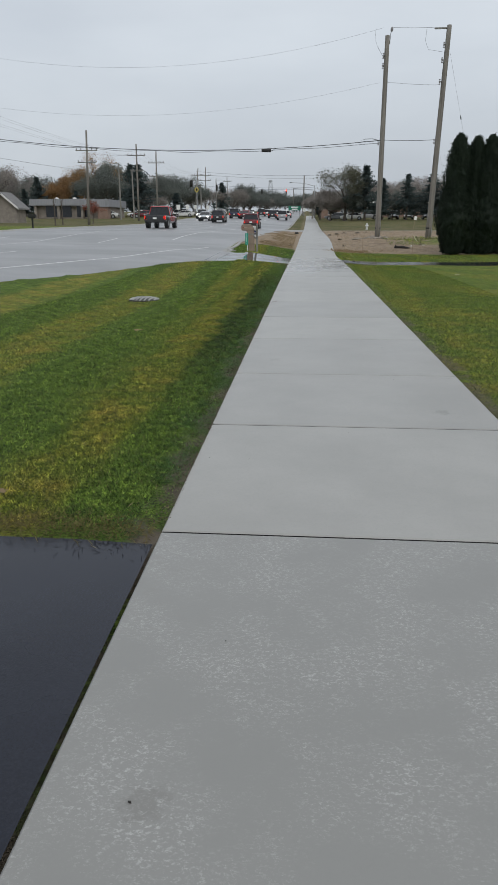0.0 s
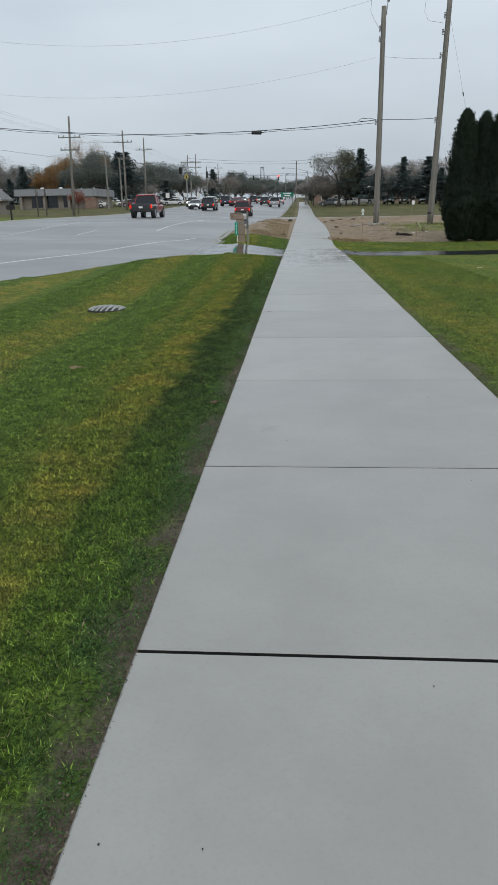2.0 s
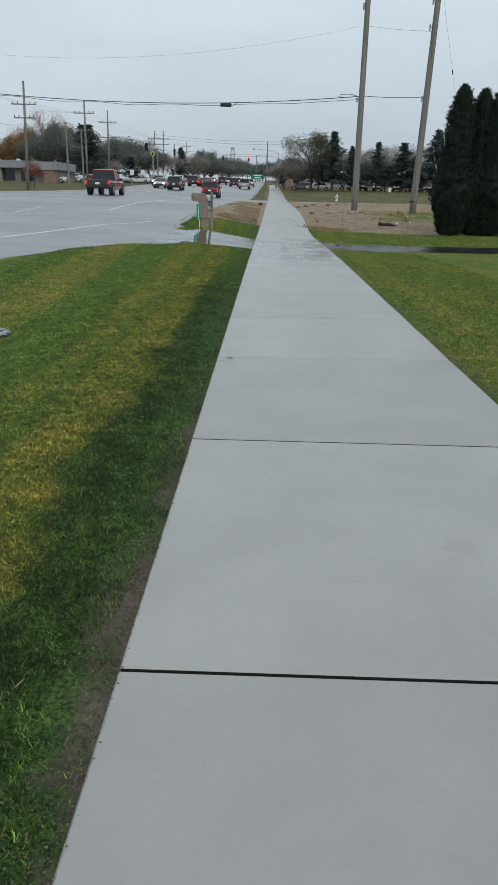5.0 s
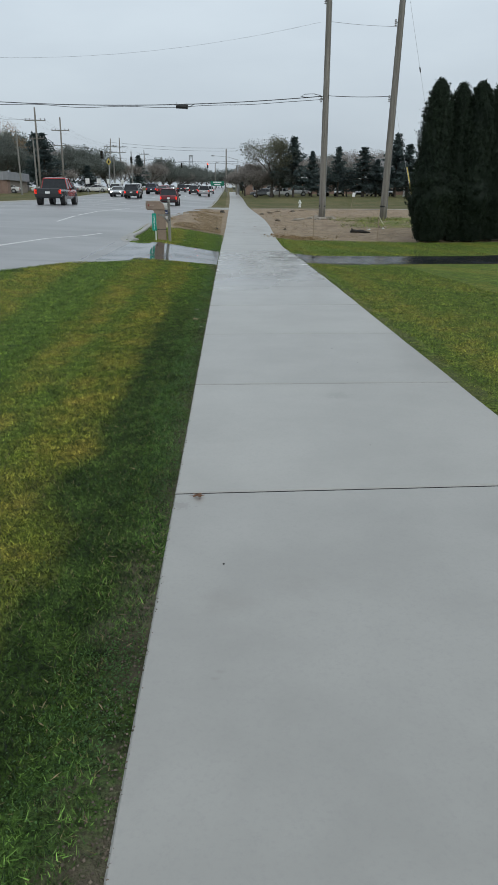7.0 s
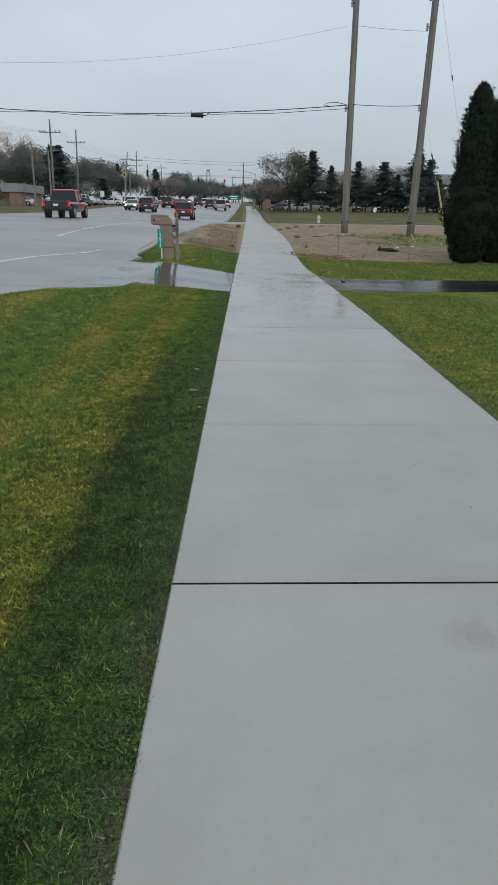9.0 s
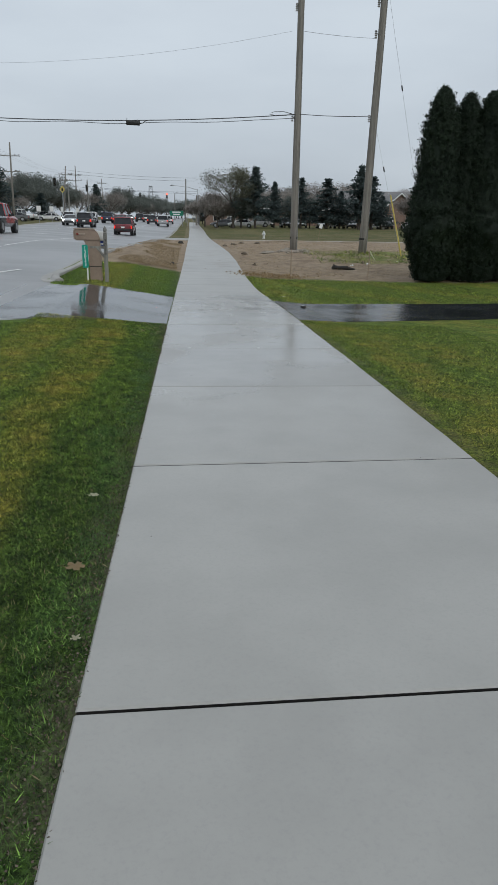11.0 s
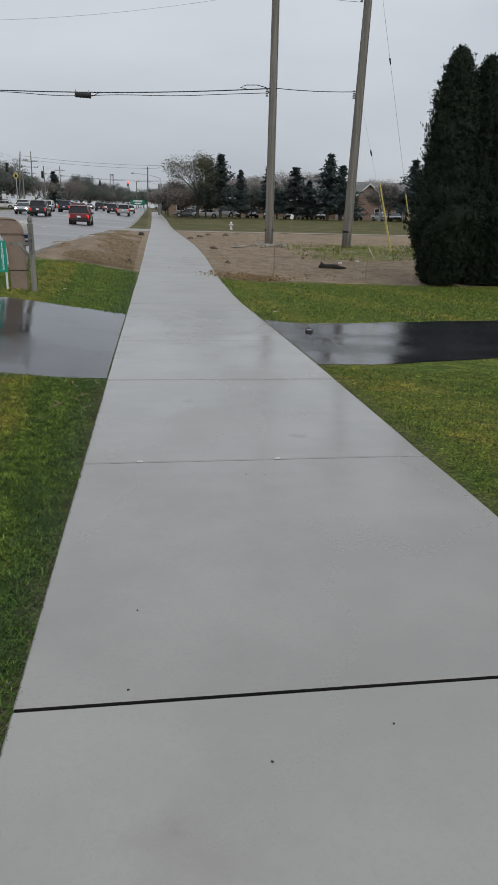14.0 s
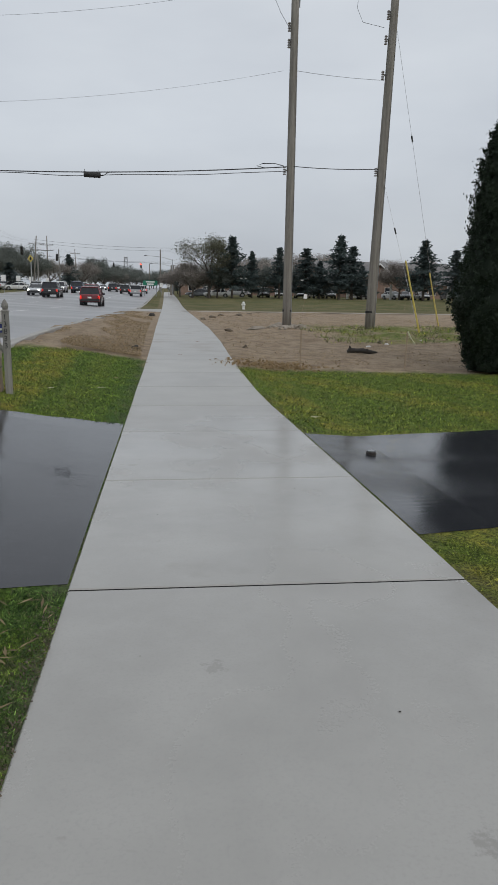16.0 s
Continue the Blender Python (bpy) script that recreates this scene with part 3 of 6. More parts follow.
# ---- footpath ----
JOINTS = [-6.0, -3.9, 0, 1.85, 3.66, 5.83, 7.98, 10.175, 12.34, 14.53, 16.733, 18.92, 21.10, 23.43, 25.70, 28.06]
# by how much each joint runs out of square, from its left end to its right
SKEW = {10.175: 0.092, 12.34: 0.05, 14.53: 0.05, 16.733: 0.07, 23.43: -0.032}
while JOINTS[-1] < 215:
    JOINTS.append(JOINTS[-1] + 2.25)
JOINT = surface("dark_joint_dirt", (0.008, 0.0075, 0.007), (0.02, 0.018, 0.016), 9.0, (0.9, 0.95), 0.6)
pavement = tagged(new("pavement"), "pale damp concrete footpath with tooled joints", "footpath", kind="structure")
for j, (ya, yb) in enumerate(zip(JOINTS, JOINTS[1:])):
    bm = bmesh.new()
    gap = 0.0078
    tip = 0.004 * noise.noise((j * 3.7, 1, 2))
    rings = []
    rows = [ya + gap, ya + gap + 0.009] + [ya + (yb - ya) * k / 4 for k in (1, 2, 3)] + [yb - gap - 0.009, yb - gap]
    sa, sb = SKEW.get(ya, 0.0), SKEW.get(yb, 0.0)
    for r, y in enumerate(rows):
        a, b = walk_left(y), walk_left(y) + WIDE
        if ya > 3 and r not in (0, 6):
            b += 0.012 * noise.noise((y * 1.3, 4, 4))
        z = lerp(y, PROFILE) + 0.007 + tip * 0.6
        drop = 0.006 if r in (0, len(rows) - 1) else 0
        prof = ((a, -0.11), (a, -0.005 - drop), (a + 0.006, -drop), ((a + b) / 2, -drop), (b - 0.006, -drop), (b, -0.005 - drop), (b, -0.11))
        skew = sa + (sb - sa) * (y - ya) / (yb - ya)
        rings.append([bm.verts.new((x, y + skew * (x - a) / WIDE, z + dz)) for x, dz in prof])
    for r0, r1 in zip(rings, rings[1:]):
        for k in range(6):
            bm.faces.new((r0[k], r0[k + 1], r1[k + 1], r1[k]))
    bm.faces.new(rings[0])
    bm.faces.new(list(reversed(rings[-1])))
    bmesh.ops.recalc_face_normals(bm, faces=bm.faces)
    for fc in bm.faces:
        fc.normal_update()
        fc.material_index = 1 if abs(fc.normal.y) > 0.8 else 0
    part("concrete_slab", bm, [CONCRETE, JOINT], pavement)
tagged(strip("joint_bed", list(np.arange(-6, 40, 1.0)) + list(np.arange(40, 216, 4.0)), lambda y: walk_left(y) + 0.004, lambda y: walk_left(y) + WIDE - 0.004, lambda x, y: lerp(y, PROFILE) - G(x, y) - 0.085, JOINT, 2),
       "dark earth in the joints of the footpath", "joint", kind="structure")

# ---- poles, cables and street hardware ----
INSUL = surface("grey_porcelain", (0.16, 0.15, 0.15), (0.22, 0.21, 0.21), 5.0, (0.2, 0.35), 0.0)
TAG = surface("black_rubber", (0.012, 0.012, 0.012), (0.03, 0.03, 0.03), 6.0, (0.6, 0.8), 0.2)
YELLOW = surface("yellow_plastic", (0.50, 0.40, 0.09), (0.60, 0.48, 0.12), 4.0, (0.4, 0.5), 0.1)
WHITEP = surface("white_plastic", (0.70, 0.70, 0.68), (0.80, 0.80, 0.78), 4.0, (0.35, 0.5), 0.05)


def ring(bm, p, r0, r1, h, n=14):
    """A band round an upright axis."""
    for a, b in ((r0, r1),):
        tube(bm, [(p[0], p[1], p[2]), (p[0], p[1], p[2] + h)], [a, b], n)
    return bm


def big_pole(base, top, r0, r1, label, fittings):
    """A tall leaning wooden pole with its fittings on the road side."""
    b, t = Vector(base), Vector(top)
    axis = t - b
    e = thing("utility_pole", label, "utility pole", "poles by the path", Matrix.Translation(b))
    n = 14
    pts = [axis * (k / n) for k in range(n + 1)]
    pts[0] = axis * -0.03
    bm = tube(bmesh.new(), pts, [r0 + (r1 - r0) * k / n for k in range(n + 1)], 14)
    part("pole", bm, POLEWOOD, e, smooth=True)
    p = axis * 0.012
    part("band", ring(bmesh.new(), (p.x, p.y, p.z + 0.55), r0 + 0.012, r0 + 0.012, 0.09), TAG, e, "black band near the foot")
    w = []
    for k in range(n + 1):
        q = axis * (k / n)
        w.append((q.x + (r0 + (r1 - r0) * k / n) * 0.8, q.y - (r0 + (r1 - r0) * k / n) * 0.75, q.z))
    part("ground_wire", tube(bmesh.new(), w[:-2], 0.012, 5), STEEL, e)
    for h, out in fittings:
        q = axis * (h / axis.length)
        bm = bmesh.new()
        tube(bm, [(q.x - r1, q.y, q.z), (q.x - r1 - out * 0.5, q.y, q.z + 0.02), (q.x - r1 - out, q.y, q.z + 0.06)], 0.03, 6)
        part("bracket", bm, STEEL, e)
        bm = bmesh.new()
        for k in range(4):
            tube(bm, [(q.x - r1 - out, q.y, q.z - 0.16 + k * 0.09), (q.x - r1 - out, q.y, q.z - 0.11 + k * 0.09)], [0.07, 0.045], 10)
        part("insulator", bm, INSUL, e)
    return e, axis


POLE_A = (5.85, 50.2, G(5.85, 50.2) - 0.05)
POLE_B = (9.42, 49.6, G(9.42, 49.6) - 0.05)
ea, ax_a = big_pole(POLE_A, (5.78, 49.75, 13.45), 0.2, 0.15, "tall weathered wooden utility pole standing in bare soil", ((11.9, 0.06), (11.3, 0.06), (6.5, 0.12)))
bm = tube(bmesh.new(), [(ax_a.x + 0.17, ax_a.y, ax_a.z - 0.5), (ax_a.x + 0.2, ax_a.y, ax_a.z + 0.1), (ax_a.x + 0.28, ax_a.y, ax_a.z + 0.38)], [0.03, 0.03, 0.02], 6)
part("ridge_pin", bm, STEEL, ea)
bm = bmesh.new()
tube(bm, [(ax_a.x + 0.26, ax_a.y, ax_a.z + 0.25), (ax_a.x + 0.27, ax_a.y, ax_a.z + 0.38), (ax_a.x + 0.28, ax_a.y, ax_a.z + 0.5)], [0.08, 0.1, 0.05], 10)
part("insulator", bm, INSUL, ea)
eb, ax_b = big_pole(POLE_B, (9.74, 49.3, 13.88), 0.215, 0.155, "tall leaning wooden utility pole with guy wires", ((12.4, 0.07), (11.5, 0.1), (10.2, 0.12), (6.5, 0.1)))
bm = box(bmesh.new(), ax_b.x - 0.95, ax_b.x - 0.1, ax_b.y - 0.05, ax_b.y + 0.05, ax_b.z - 0.22, ax_b.z - 0.13, 0.01)
part("arm", bm, GREYWOOD, eb)


def cable(name, a, b, sag, r, label, n=28, wob=0.0):
    a, b = Vector(a), Vector(b)
    pts = []
    for k in range(n + 1):
        u = k / n
        p = a.lerp(b, u)
        p.z -= 4 * sag * u * (1 - u)
        if wob:
            p.z += wob * math.sin(u * 41) * math.sin(u * math.pi)
        pts.append(p)
    return tagged(obj(name, tube(bmesh.new(), pts, r, 5), CABLE), label, "cable", "overhead wires")


A1, B1 = Vector((5.64, 49.85, 6.98)), Vector((9.52, 49.42, 6.95))
cable("overhead_cable", A1, (-27, 51.5, 8.1), 0.95, 0.022, "thick black cable slung across the road", 44)
cable("overhead_cable", A1 - Vector((0, 0, 0.17)), (-27, 51.5, 7.95), 0.88, 0.014, "black cable twisted along the one above", 60, 0.05)
cable("overhead_cable", A1 + Vector((0.1, 0, 0.03)), B1, 0.06, 0.016, "short black cable between two poles")
cable("overhead_cable", (5.5, 49.8, 13.93), (-27, 51.5, 13.9), 1.9, 0.0045, "thin bare wire high over the road", 40)
cable("overhead_cable", (6.05, 49.75, 13.93), (8.8, 49.35, 13.78), 0.03, 0.009, "thin bare wire between pole tops")
cable("overhead_cable", (5.4, 49.8, 10.62), (-27, 51.5, 10.4), 1.6, 0.004, "thin bare wire high over the road", 40)
cable("overhead_cable", (5.75, 49.8, 10.66), (9.45, 49.4, 10.35), 0.05, 0.007, "thin bare wire between two poles")
for (x, z), (x2, z2) in (((5.0, 13.9), (5.6, 12.1)), ((8.35, 13.75), (9.45, 12.4))):
    pts = [(x, 49.7, z), (x - 0.05, 49.7, z - 0.7), (x + 0.2, 49.7, z - 1.2), (x2, 49.7, z2)]
    tagged(obj("jumper_wire", tube(bmesh.new(), pts, 0.008, 5), CABLE), "thin looped jumper wire beside a pole top", "wire", "jumper wires")
bm = tube(bmesh.new(), [(5.5, 49.85, 7.0), (5.1, 49.85, 7.09), (4.6, 49.86, 7.07), (4.35, 49.86, 6.97), (4.7, 49.86, 6.9), (5.2, 49.85, 6.93), (5.5, 49.85, 6.97)], 0.017, 6)
tagged(obj("cable_loop", bm, CABLE), "small snowshoe loop of spare black cable", "cable")
# splice case under the cable
sc = thing("splice_case", "black cable splice case hanging under a cable", "splice case", "", pose(-2.36, 50.1, 6.42, 0, 2, 0) @ Matrix.Diagonal((0.8, 0.85, 0.85, 1)))
part("case", tube(bmesh.new(), [(-0.42, 0, 0), (-0.4, 0, 0), (0.4, 0, 0), (0.42, 0, 0)], [0.1, 0.13, 0.13, 0.1], 12), TAG, sc)
for x in (-0.36, -0.12, 0.12, 0.36):
    part("strap", tube(bmesh.new(), [(x - 0.025, 0, 0), (x + 0.025, 0, 0)], 0.14, 12), CABLE, sc)
for x in (-0.38, 0.3):
    part("hanger", box(bmesh.new(), x - 0.015, x + 0.015, -0.02, 0.02, 0.1, 0.24), STEEL, sc)
part("tail", tube(bmesh.new(), [(0.42, 0, -0.02), (0.6, 0, 0.02), (0.75, 0, 0.13), (0.95, 0, 0.2)], 0.02, 6), CABLE, sc)

for (x0, y0, z0), (x1, y1), gx in (((9.62, 49.4, 13.5), (13.95, 53.0), 0.9), ((9.55, 49.5, 7.0), (10.8, 47.2), 0.7)):
    z1 = G(x1, y1)
    g = thing("guy_wire", "steel guy wire ending in a yellow plastic guard", "guy wire", "guy wires", Matrix.Translation((x1, y1, z1)))
    a, b = Vector((x0 - x1, y0 - y1, z0 - z1)), Vector((0, 0, -0.1))
    part("wire", tube(bmesh.new(), [b, b.lerp(a, 0.5), a], 0.006, 5), STEEL, g)
    d = Vector((-0.62 if gx > 0.8 else -0.66, 0.0, 2.55)) if gx > 0.8 else Vector((-0.72, 0.1, 2.85))
    part("guard", tube(bmesh.new(), [(0, 0, 0), d * 0.5, d], [0.042, 0.038, 0.034], 8), YELLOW, g, "yellow plastic guard")
    q = b.lerp(a, 0.62)
    part("strain_insulator", tube(bmesh.new(), [q - (a - b).normalized() * 0.13, q + (a - b).normalized() * 0.13], 0.035, 8), TAG, g)


def line_pole(x, y, h, lean, arms):
    """A roadside pole with wooden crossarms."""
    e = thing("utility_pole", "weathered wooden utility pole with crossarms", "utility pole", "poles across the road", at(x, y))
    part("pole", tube(bmesh.new(), [(0, 0, -0.4), (lean * 0.5, 0, h * 0.5), (lean, 0, h)], [0.17, 0.14, 0.10], 10), POLEWOOD, e, smooth=True)
    for k, (z, half) in enumerate(arms):
        cx = lean * z / h
        part("crossarm", box(bmesh.new(), cx - half, cx + half, -0.2, -0.08, z - 0.06, z + 0.05, 0.01), GREYWOOD, e)
        for s in (-1, -0.55, 0.55, 1):
            part("insulator", tube(bmesh.new(), [(cx + s * half * 0.93, -0.14, z + 0.06), (cx + s * half * 0.93, -0.14, z + 0.22), (cx + s * half * 0.93, -0.14, z + 0.27)], [0.05, 0.06, 0.02], 7), INSUL, e)
    for s in (-1, 1):
        z = arms[-1][0] - 1.1
        part("brace", tube(bmesh.new(), [(lean * z / h, -0.1, z - 0.5), (lean * z / h + s * 0.55, -0.14, z + 0.1)], 0.035, 5), GREYWOOD, e)
    return e


LINE = [(-25.9, 83, 10.6, 0.45, ((8.4, 1.3), (7.1, 1.1))), (-25.8, 109, 11.2, 0.1, ((9.6, 1.4), (7.4, 1.0))), (-26.4, 126, 11.3, 0.2, ((9.4, 1.4), (7.2, 1.3))),
        (-26.4, 170, 10.8, 1.0, ((9.2, 1.4), (8.0, 1.0))), (-25.8, 185, 11.8, 0.1, ((9.8, 1.4), (8.6, 1.4))), (-25.5, 235, 11.5, -0.2, ((10.2, 1.4),)), (-25.5, 290, 11.5, 0.1, ((10.2, 1.4),))]
for p in LINE:
    line_pole(*p)
for s in (-1.2, -0.6, 0.7, 1.25):
    for p, q in zip([(-26.2, 20, 10.6, 0, ((10, 1),))] + LINE[:-1], LINE):
        za, zb = p[4][0][0] + 0.25, q[4][0][0] + 0.25
        cable("overhead_cable", (p[0] + p[3] * 0.8 + s, p[1], G(p[0], p[1]) + za), (q[0] + q[3] * 0.8 + s, q[1], G(q[0], q[1]) + zb), 0.5, 0.006, "thin wire strung between roadside poles", 8)
for p, q in zip([(-26.2, 20, 10.6, 0, ((10, 1),))] + LINE[:-1], LINE):
    cable("overhead_cable", (p[0], p[1] - 0.2, G(p[0], p[1]) + 6.3), (q[0], q[1] - 0.2, G(q[0], q[1]) + 6.2), 0.4, 0.012, "thick black cable strung between roadside poles", 8)
for x, y, h in ((-31, 118, 9.0), (-30.2, 124, 8.2), (-21.9, 176, 8.5), (-21.9, 150, 6.5)):
    e = thing("lamp_post", "plain grey wooden service pole on the verge", "pole", "", at(x, y))
    part("pole", tube(bmesh.new(), [(0, 0, -0.3), (0.03, 0, h * 0.5), (0, 0, h)], [0.16, 0.14, 0.1], 8), GREYWOOD, e)

# far end of the road: pole by the path, lattice tower, signals, signs
e = thing("utility_pole", "tall thin utility pole beside the far footpath", "utility pole", "", at(-0.6, 220))
part("pole", tube(bmesh.new(), [(0, 0, -0.5), (0.1, 0, 6), (0.15, 0, 11.6)], [0.24, 0.2, 0.15], 8), POLEWOOD, e)
for x, y, h in ((1.9, 165, 6.0), (2.6, 180, 6.4), (-5.2, 300, 10.0)):
    e = thing("utility_pole", "weathered wooden pole far along the road", "utility pole", "", at(x, y))
    part("pole", tube(bmesh.new(), [(0, 0, -0.5), (0, 0, h * 0.6), (0.1, 0, h)], [0.2, 0.17, 0.13], 8), POLEWOOD, e)
for x, y, arm in ((2.4, 178, -5.5), (3.0, 235, -6.0)):
    e = thing("street_lamp", "grey cobra-head street lamp leaning over the road", "street lamp", "street lamps", at(x, y))
    part("pole", tube(bmesh.new(), [(0, 0, -0.2), (0, 0, 4), (0, 0, 7.6)], [0.12, 0.1, 0.08], 8), STEEL, e)
    part("arm", tube(bmesh.new(), [(0, 0, 7.4), (arm * 0.4, 0, 8.0), (arm, 0, 8.3)], [0.06, 0.05, 0.04], 6), STEEL, e)
    bm = bmesh.new()
    tube(bm, [(arm + 0.1, 0, 8.3), (arm - 0.3, 0, 8.32), (arm - 0.75, 0, 8.26)], [0.08, 0.17, 0.06], 8)
    part("lamp_head", bm, STEEL, e)
tw = thing("lattice_tower", "grey steel lattice radio tower above the far trees", "tower", "", at(-30, 600))
H = 24.0
leg = lambda k, z: Vector(((1 if k in (0, 1) else -1), (1 if k in (0, 3) else -1), 0)) * (2.6 - 1.5 * z / H) + Vector((0, 0, z))
for k in range(4):
    part("leg", tube(bmesh.new(), [leg(k, 0), leg(k, H)], 0.22, 5), STEEL, tw)
    for j in range(8):
        part("brace", tube(bmesh.new(), [leg(k, H * j / 8), leg((k + 1) % 4, H * (j + 1) / 8)], 0.12, 4), STEEL, tw)
part("platform", box(bmesh.new(), -1.5, 1.5, -1.5, 1.5, H - 0.5, H + 0.2, 0.05), STEEL, tw)

SIGNAL = surface("dark_signal_housing", (0.02, 0.02, 0.018), (0.04, 0.04, 0.035), 5.0, (0.5, 0.6), 0.0)
m_, nt_, b_ = nodes_of("red_signal_lens")
b_.inputs["Base Color"].default_value = (0.6, 0.02, 0.01, 1)
b_.inputs["Emission Color"].default_value = (1.0, 0.07, 0.03, 1)
b_.inputs["Emission Strength"].default_value = 6.0
REDLENS = m_
LENS = surface("dark_glass_lens", (0.03, 0.02, 0.01), (0.05, 0.04, 0.02), 4.0, (0.15, 0.2), 0.0)
for x, y, z, lit in ((-5.4, 205, 6.6, 1), (-12.5, 207, 6.4, 0), (-18.5, 150, 5.9, 0), (-20.3, 128, 6.0, 0), (-21.4, 134, 6.2, 0)):
    e = thing("traffic_signal", "red traffic signal hanging over the far crossing" if lit else "dark-backed traffic signal hanging over the road", "traffic signal", "traffic signals", pose(x, y, G(x, y) + z))
    part("housing", box(bmesh.new(), -0.2, 0.2, -0.12, 0.14, -0.6, 0.6, 0.03), SIGNAL, e)
    for k in range(3):
        part("lens", tube(bmesh.new(), [(0, -0.17, 0.38 - 0.38 * k), (0, -0.12, 0.38 - 0.38 * k)], [0.2 if lit else 0.13, 0.2 if lit else 0.13], 12), REDLENS if lit and k == 0 else LENS, e)
        bm = bmesh.new()
        tube(bm, [(0, -0.32, 0.46 - 0.38 * k), (0, -0.14, 0.46 - 0.38 * k)], [0.1, 0.14], 10, False)
        part("visor", bm, SIGNAL, e)
    part("hanger", tube(bmesh.new(), [(0, 0, 0.6), (0, 0, 1.0)], 0.03, 6), STEEL, e)
cable("span_wire", (2.6, 206, G(2.6, 206) + 7.9), (-26, 206, G(-26, 206) + 8.2), 0.5, 0.03, "span wire carrying signals over the far crossing", 12)
for z in (6.5, 9.0, 9.6):
    cable("overhead_cable", (2.0, 170, G(2, 170) + z), (-26.2, 172, G(-26, 172) + z + 0.6), 0.4, 0.02, "distant wire across the road", 10)

GREEN = surface("green_sign_sheeting", (0.01, 0.17, 0.10), (0.014, 0.21, 0.125), 3.0, (0.35, 0.5), 0.0)
e = thing("street_sign", "green street name sign over the far verge", "street sign", "", at(-1.2, 150))
part("post", tube(bmesh.new(), [(-1.9, 0, 0), (-1.9, 0, 2.9)], 0.05, 6), STEEL, e)
part("post", tube(bmesh.new(), [(0.3, 0, 0), (0.3, 0, 2.9)], 0.05, 6), STEEL, e)
part("panel", box(bmesh.new(), -2.1, 0.5, -0.09, -0.05, 1.9, 2.8, 0.02), GREEN, e)
for z, w_ in ((2.55, 0.8), (2.15, 0.6)):
    part("lettering_bar", box(bmesh.new(), -0.8 - w_, -0.8 + w_, -0.104, -0.092, z - 0.11, z + 0.11), WHITEP, e)
e = thing("crossing_sign", "yellow warning sign on a tall post across the road", "road sign", "", at(-20.9, 138))
part("post", tube(bmesh.new(), [(0, 0, -0.2), (0, 0, 5.6)], 0.09, 8), STEEL, e)
part("panel", slab_from(bmesh.new(), [(-0.45, 0), (0, -0.6), (0.45, 0), (0, 0.6)], -0.02, 0.02, 0.0, pose(0, -0.13, 5.2, -90, 0, 180)), YELLOW, e)
part("symbol", slab_from(bmesh.new(), [(-0.17, -0.05), (0, -0.3), (0.17, -0.05), (0.12, 0.28), (-0.12, 0.28)], -0.008, 0.008, 0.0, pose(0, -0.165, 5.2, -90, 0, 180)), TAG, e)
for x, y in ((-21.6, 121), (-21.8, 132), (-22.3, 145), (-21.6, 158), (0.0, 162), (1.3, 158)):
    e = thing("traffic_sign", "small white traffic sign on a steel post", "road sign", "small signs", at(x, y))
    part("post", tube(bmesh.new(), [(0, 0, -0.1), (0, 0, 2.4)], 0.035, 6), STEEL, e)
    part("panel", box(bmesh.new(), -0.32, 0.32, -0.06, -0.04, 1.6, 2.4, 0.01), WHITEP, e)

# ---- trees and hedges ----
def leaf_stuff(pts, nrm, size, rng, squash=0.6, jitter=0.5):
    """Small pointed leaf pieces at points, facing roughly along nrm: vertices and faces."""
    n = len(pts)
    d = nrm + rng.normal(0, jitter, (n, 3))
    d /= np.linalg.norm(d, axis=1)[:, None] + 1e-9
    u = np.cross(d, rng.normal(0, 1, (n, 3)))
    u /= np.linalg.norm(u, axis=1)[:, None] + 1e-9
    v = np.cross(d, u)
    s = (size * rng.uniform(0.6, 1.4, n))[:, None]
    q = np.stack([pts - u * s, pts - v * s * squash, pts + u * s, pts + v * s * squash], 1).reshape(-1, 3)
    f = np.arange(4 * n).reshape(-1, 4)
    return q, f


def leaf_mesh(name, q, f, material, parent=None, label=""):
    me = bpy.data.meshes.new(name)
    me.vertices.add(len(q))
    me.vertices.foreach_set("co", np.asarray(q, dtype=np.float32).ravel())
    k = f.shape[1]
    me.loops.add(f.size)
    me.loops.foreach_set("vertex_index", f.ravel().astype(np.int32))
    me.polygons.add(len(f))
    me.polygons.foreach_set("loop_start", np.arange(0, f.size, k, dtype=np.int32))
    me.materials.append(material)
    me.update(calc_edges=True)
    ob = new(name, me)
    if parent:
        ob.parent = parent
    if label:
        ob["label"] = label
    return ob


def leaf_material(name, c1, c2, rough=0.6, spread=0.35, through_light=0.5):
    m, nt, b = nodes_of(name)
    geo = nt.nodes.new("ShaderNodeNewGeometry")
    r = geo.outputs["Random Per Island"]
    col = mix(nt, grain(nt, geo.outputs["Position"], 0.8, 3), c1, c2)
    col = mix(nt, 1.0, col, mix(nt, r, (1 - spread,) * 3, (1 + spread,) * 3), "MULTIPLY")
    put(nt, b.inputs["Base Color"], col)
    b.inputs["Roughness"].default_value = rough
    b.inputs["Specular IOR Level"].default_value = 0.25
    thin = nt.nodes.new("ShaderNodeBsdfTranslucent")
    put(nt, thin.inputs[0], col)
    both = nt.nodes.new("ShaderNodeMixShader")
    both.inputs[0].default_value = through_light
    nt.links.new(b.outputs[0], both.inputs[1])
    nt.links.new(thin.outputs[0], both.inputs[2])
    nt.links.new(both.outputs[0], nt.nodes["Material Output"].inputs[0])
    return m


